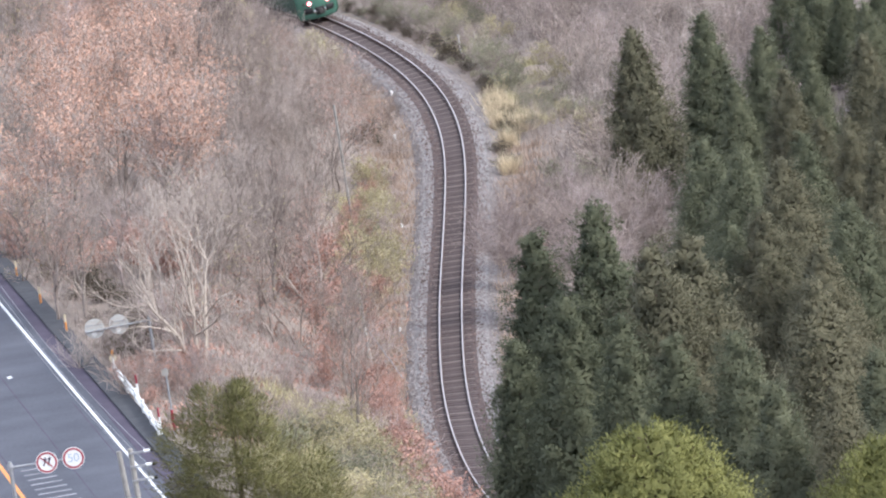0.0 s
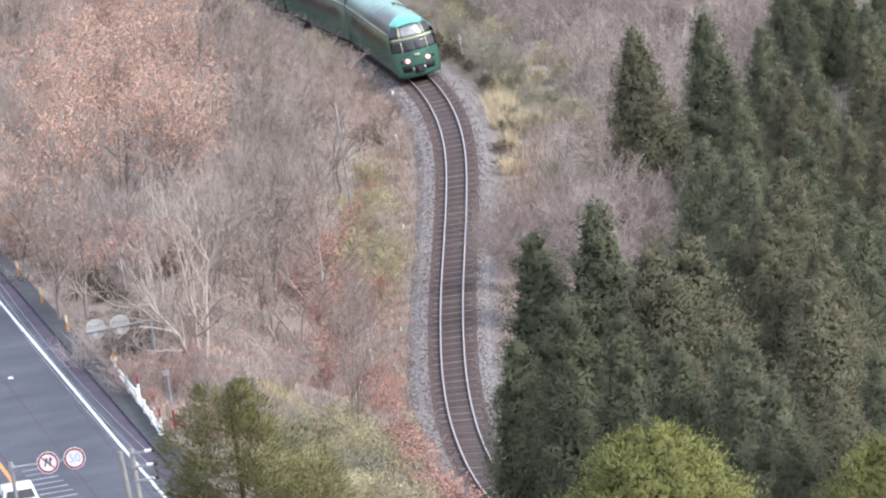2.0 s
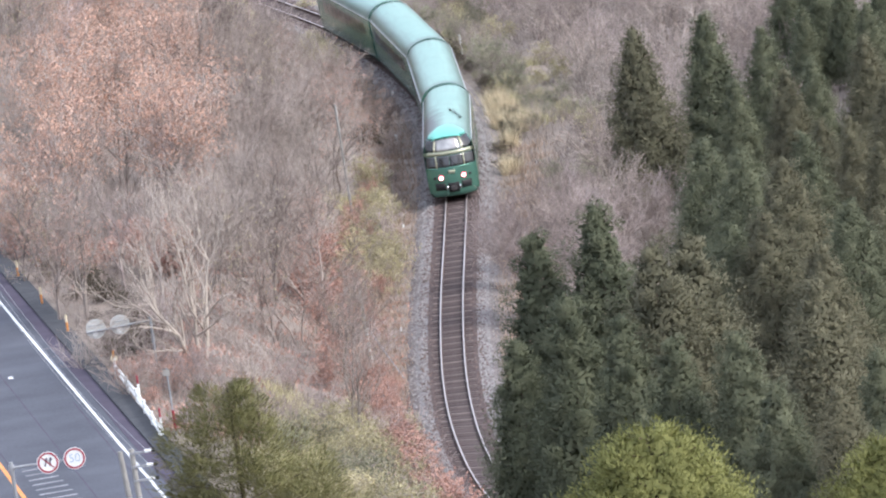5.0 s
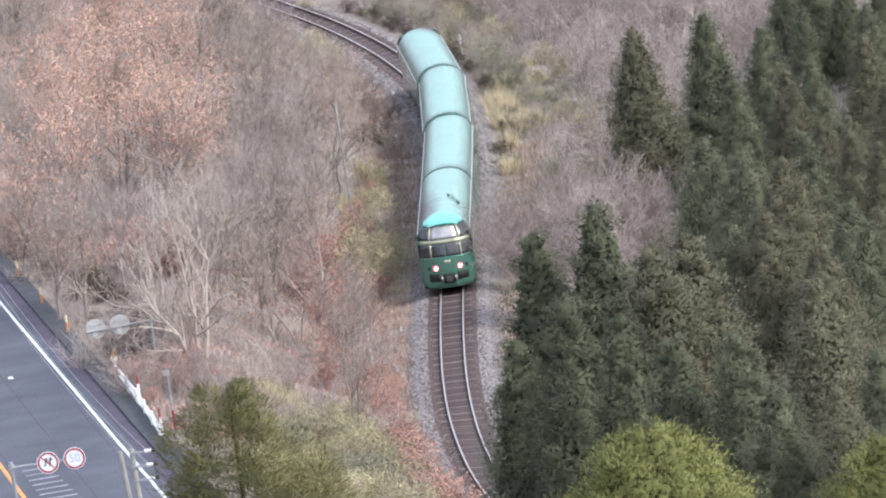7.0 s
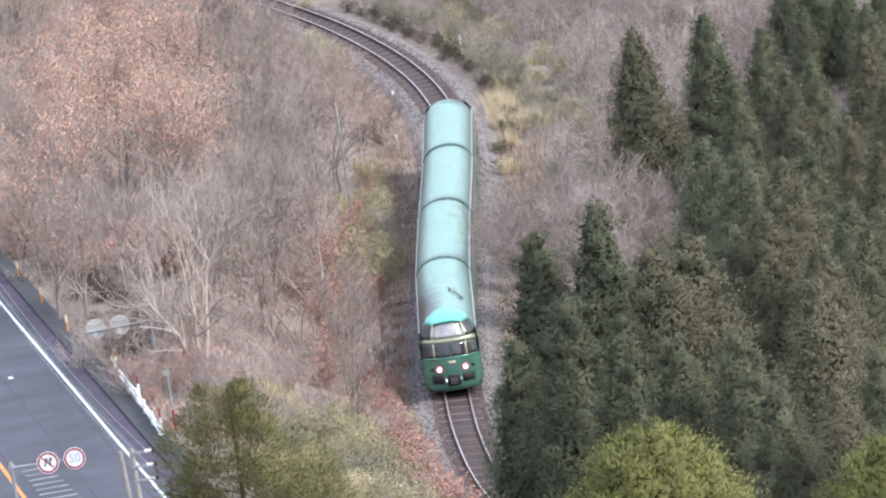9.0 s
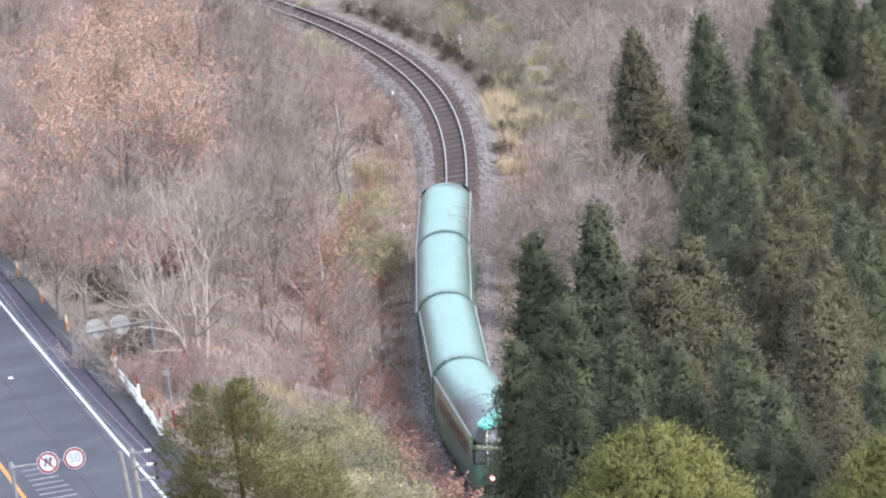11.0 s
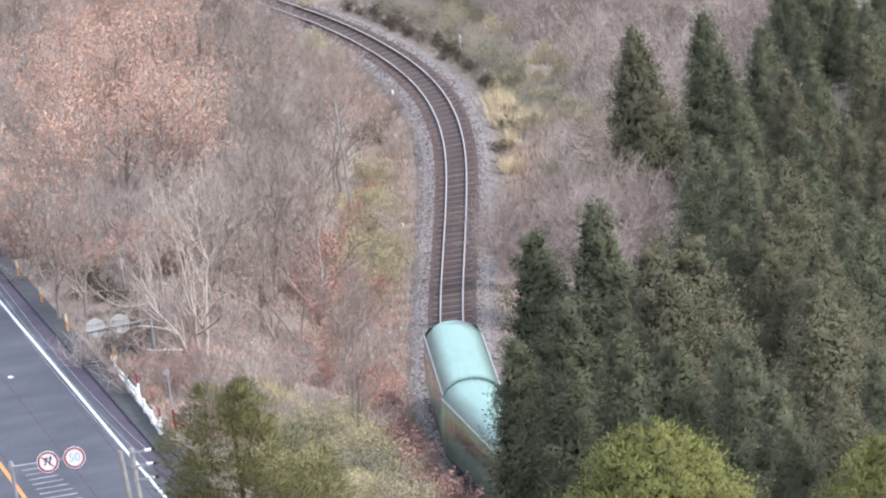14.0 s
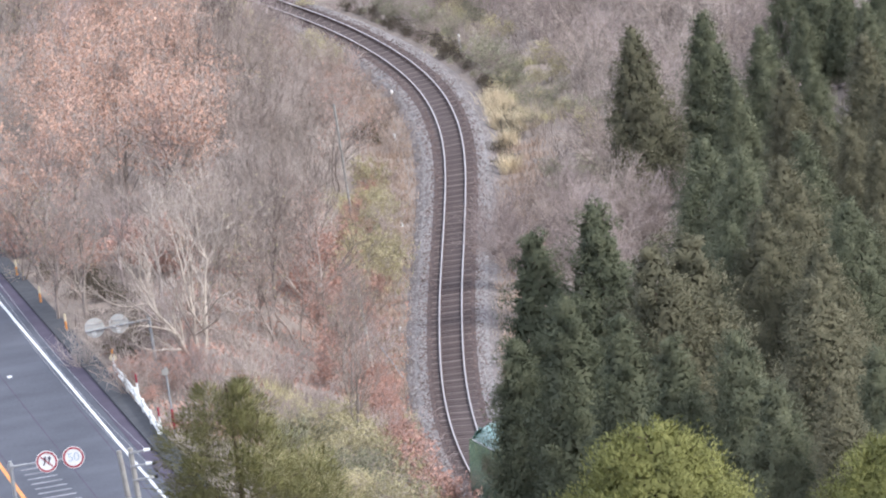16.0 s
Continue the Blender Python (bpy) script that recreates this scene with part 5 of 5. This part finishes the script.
    for k in range(34):
        # dark weeds that also paint the shadowed floor between the road's edge and the wood
        q = on_road(34 + k * 1.5, rng.uniform(-5.6, -2.9))
        dark.put(q[0], q[1], rng.uniform(0.6, 1.3) / 3.0, rng.uniform(0, 6.28))
    for x, y, h in DARK_BUSHES:
        dark.put(x, y, h / 3.0, rng.uniform(0, 6.28))
    for kind, rows in ((leafy[0], BANK_YELLOW), (leafy[1], BANK_GREEN), (red, BANK_RED), (red, SLOPE_RED), (leafy[0], SLOPE_YELLOW)):
        for x, y, h in rows:
            kind.put(x, y, h / 3.0, rng.uniform(0, 6.28))


CURVE_SHRUBS = [(-11.8, 534.2, 3.3), (-11.3, 517.4, 2.7), (-11.6, 545.1, 3.2), (-11, 520.4, 2.8), (-11, 547.6, 3.3), (-10.2, 519.8, 3.2), (-10.6, 546.2, 3), (-10.4, 524.3, 2.4),
                (-9.7, 536.1, 2.8), (-9.8, 541, 2.5), (-9.2, 540.4, 3.2)]
# one dark bush; the others are added to paint shadows in the banks
DARK_BUSHES = [(-3.2, 485.3, 1.3), (-3.7, 483.6, 1.0), (-2.7, 482.5, 0.8), (4.3, 467.9, 1.1), (4.0, 473.7, 1.0)]
SLOPE_RED = [(-14.1, 426.6, 2.2), (-14.9, 422.2, 2.5), (-14.1, 420.4, 1.6), (-18.1, 429.5, 1.7), (-13, 420.5, 1.9), (-15.6, 428.7, 2.3), (-19.5, 427.6, 2.6), (-13, 419.8, 2.5), (-15.5, 424.2, 2.5),
             (-21.2, 431.2, 2.2), (-17.6, 425.6, 1.8), (-21.6, 434.5, 2.6), (-15.2, 385.9, 1.3), (-13.6, 389.7, 0.9), (-14.3, 387, 1), (-13.9, 384.3, 0.9), (-13.8, 391.3, 0.8), (-14.5, 386.2, 1.2),
             (-14.2, 390, 1.2), (-13, 387.3, 1.3), (-14.3, 387.5, 1.3), (-14.2, 388.5, 1.1), (-14.5, 389.9, 1.2), (-15, 385.6, 1.1), (-13.7, 386.4, 0.8), (-13.5, 383.4, 1), (-4.4, 413.9, 1.9),
             (-6.4, 414.9, 2.2), (-5.6, 437, 2.2), (-4.7, 446.7, 1.6), (-6, 421, 2), (-4.9, 432.5, 1.8), (-5.1, 424.6, 2), (-4.6, 408.2, 2.1)]
SLOPE_YELLOW = [(-5, 518.5, 1.3), (-5, 520.4, 1.7), (-5.8, 522.1, 1.3), (-6.2, 528, 1.7), (-5.3, 519.1, 1.5), (-6.2, 524.6, 1.9), (-5.4, 519.2, 1.9), (-5, 518.4, 1.4), (-5.3, 519.3, 2),
                (-5.6, 523, 1.4), (-2.9, 439.3, 1.9), (-2.9, 456.5, 1.8), (-4.1, 439.6, 1.4), (-3.9, 455.4, 1.6), (-3.2, 457.2, 1.4), (-2.9, 450.8, 1.9)]
BANK_YELLOW = [(-3.6, 455, 1.7), (-3.9, 447, 1.8), (-3.4, 372, 1.5), (-4.4, 376, 1.8), (-5.8, 378, 2.0), (-5.3, 386, 1.8), (-4.6, 379, 1.8), (-6.3, 381, 2.0), (-3.6, 375, 1.6),
               (-7.2, 375, 2.1), (-5.5, 372, 1.9), (-6.6, 549, 1.2), (5.2, 497, 1.4), (-4.4, 368, 1.7), (-2.9, 369, 1.4)]
BANK_GREEN = [(-4.2, 444, 1.6), (-6.5, 376, 1.9), (-5.0, 369, 1.9), (-7.8, 370, 2.2), (-6.2, 366, 2.1), (5.6, 505, 1.5), (4.9, 512, 1.5), (7.4, 487, 1.4), (8.3, 482, 1.4), (9.4, 478, 1.5), (4.3, 530, 1.6), (2.6, 540, 1.8)]
BANK_RED = [(-5.2, 424, 2.4), (-6.3, 430, 2.6), (-4.8, 412, 2.2), (-7.2, 420, 2.6), (-5.6, 404, 2.4), (-4.6, 400, 1.8), (-3.2, 383, 1.4), (-3.6, 379, 1.5), (-2.6, 377, 1.3), (-4.4, 389, 1.6), (-4.0, 395, 1.7), (-4.0, 384, 1.0), (-2.7, 381, 0.9), (-3.8, 390, 1.2), (-6.4, 396, 1.6), (-3.4, 392, 1.1), (-3.0, 386, 1.0), (-4.9, 397, 0.9), (-6.0, 402, 1.9), (-5.6, 410, 2.4), (-3.2, 380, 1.0), (-4.8, 418, 2.2), (-13.2, 383, 1.2), (-14.0, 379, 0.9), (-12.4, 389, 1.4), (-2.9, 376, 1.0)]


def conifers():
    rng = random.Random(3)
    near = [conifer_kind(1, 16.0, 3.1, M_CEDAR_D, "tall dark green cedar with tufted foliage"),
            conifer_kind(2, 16.0, 3.5, M_CEDAR, "tall dull green cedar with tufted foliage"),
            conifer_kind(3, 16.0, 3.7, M_CEDAR_B, "tall cedar tinged brown at the branch tips")]
    for x, y, h, k in CEDARS_NEAR:
        near[k].put(x, y, h / 16.0, rng.uniform(0, 6.28))
    mid = [conifer_kind(4, 16.0, 4.9, M_CEDAR, "broad green cedar behind the nearer ones", clumps=330, clump=0.72, per=180, blade=0.16),
           conifer_kind(5, 16.0, 4.7, M_CEDAR_B, "brownish green cedar among others", clumps=330, clump=0.72, per=180, blade=0.16)]
    for x, y, h, k in CEDARS_MID:
        mid[k].put(x, y, h / 16.0, rng.uniform(0, 6.28))
    far = [conifer_kind(6, 10.0, 2.3, M_CEDAR, "slender dull green cedar on the far slope", clumps=190, per=140, clump=0.50, blade=0.15),
           conifer_kind(7, 10.0, 2.3, M_CEDAR_B, "slender browned cedar on the far slope", clumps=190, per=140, clump=0.50, blade=0.15),
           conifer_kind(10, 10.0, 2.5, M_CEDAR_D, "dark blue-green cedar at the top of the slope", clumps=190, per=140, clump=0.50, blade=0.15)]
    for x, y, h, k in CEDARS_FAR:
        far[k].put(x, y, h / 10.0, rng.uniform(0, 6.28))
    for x, y, h in CEDARS_DARK:
        rng.choice((far[2], far[0])).put(x, y, h / 10.0, rng.uniform(0, 6.28))
    bright = conifer_kind(8, 7.0, 3.7, M_CYPRESS, "dense yellow-green rounded cypress tree", "cypress_tree", 0.62, 900, 100, 0.34, 0.11, 0.05, 0.9, 0.75, 0.36, 1.35, spiky=0.35)
    for x, y, h in FOREGROUND[:2]:
        bright.put(x, y, h / 7.0, 1.0 + x)
    pine = conifer_kind(9, 11.0, 3.7, M_PINE, "feathery olive-green pine with gaps between its boughs", "pine_tree", 0.62, 280, 420, 0.62, 0.24, 0.10, 0.4, 0, 0.09, 1.1, 0.12, spiky=0.6)
    x, y, h = FOREGROUND[2]
    pine.put(x, y, h / 11.0, 2.0)


def grasses():
    left, right = [], []
    for y in range(366, 556, 4):
        p, h = on_track(arc_at(y))
        n = np.array((h[1], -h[0]))
        if n[0] > 0:
            n = -n
        left.append((*(p + n * 3.6), 1.7))
        if y < 476:
            right.append((*(p - n * 3.8), 1.7))
    tuft_field("dead_grass", "brown dead grass along the railway bank", M_GRASS_B, 26000, left + right, 0.55, 1)
    tuft_field("dry_grass", "yellow-green rough grass on the bank", M_GRASS_Y, 40000, [(-4.2, y, 1.6) for y in range(430, 462, 4)] + [(-5.0, y, 2.8) for y in range(360, 390, 3)] +
               [(-7.6, y, 1.5) for y in range(544, 556, 4)] + [(6.2, y, 1.5) for y in range(482, 512, 6)] + [(3.2, y, 1.6) for y in range(520, 545, 4)], 0.6, 2, thin=0.035)
    tuft_field("bank_grass", "pale yellow-green rank grass on the slope below the track", M_GRASS_Y, 26000, [(x, y, 1.8) for x in (-7.5, -6, -4.5, -3) for y in range(360, 392, 4)], 0.9, 7, 0.45, thin=0.04)
    tuft_field("pampas_grass", "bleached straw-coloured tall pampas grass clump", M_STRAW, 3400, [(4.3, 493, 0.6), (4.6, 489, 0.8), (4.4, 484, 0.6), (4.6, 476, 0.5), (4.4, 466, 0.5), (5.6, 481, 0.7)], 1.35, 3, 0.38, thin=0.035)
    tuft_field("understorey", "grey-brown stems of woodland undergrowth", M_BARK_D, 30000, [(x, y, 3.0) for x in range(-20, -4, 4) for y in range(374, 560, 8) if lateral(x, y)[0] > 4], 1.3, 4, 0.4, thin=0.03)
    tuft_field("leaf_drift", "russet fallen leaves and low dead growth", M_LEAF_R, 9000, [(x, y, 2.6) for x in range(-13, -3, 3) for y in range(372, 430, 6) if lateral(x, y)[0] > 3], 0.28, 6, 0.9, thin=0.12)
    tuft_field("hillside_growth", "grey-brown dead stems covering the hillside", M_BARK_D, 34000, [(x, y, 4.0) for x in range(3, 32, 5) for y in range(425, 640, 7) if lateral(x, y)[0] < -5.5], 1.5, 5, 0.4, thin=0.03)


ground()
track = railway()
road()
guard_fence()
signs()
utility_pole(-13.45, 330, 10.05, -0.35, 0)
utility_pole(-13.2, 329, 10.25, -0.10, 3)
utility_pole(-20.6, 352, 9.2, -0.1, 0)
line_posts()
for dx, dz in ((0.62, 0.0), (0.62, -0.55), (0.62, -1.1)):
    wire((-13.3 + dx, 328.9, 10.1 + dz), (-25.5, 420.0, 11.6 + dz), 1.2)
LEAD, ONE, TWO, LAST = train()
CAR_A = white_car()
CAR_B = copy_thing(CAR_A, Matrix())
woodland()
conifers()
grasses()
stones("loose_ballast_stones", "grey loose crushed stones on the ballast shoulders", M_STONE, 9000, 1.25, 2.3, 5)
stones("rusty_stones", "rust-stained loose stones beside the rails", M_RUSTSTONE, 7000, 0.75, 1.75, 6)
sleepers(track)


def motions():
    ts = [i * 0.5 for i in range(33)]
    for car, (behind, facing) in zip((LEAD, ONE, TWO, LAST), CARS):
        walk(car, [(t, train_pose(t, behind, facing)) for t in ts])
    for car, t0 in ((CAR_A, 2.15), (CAR_B, 12.4)):
        walk(car, [(t, car_pose(t, t0)) for t in ts])


motions()
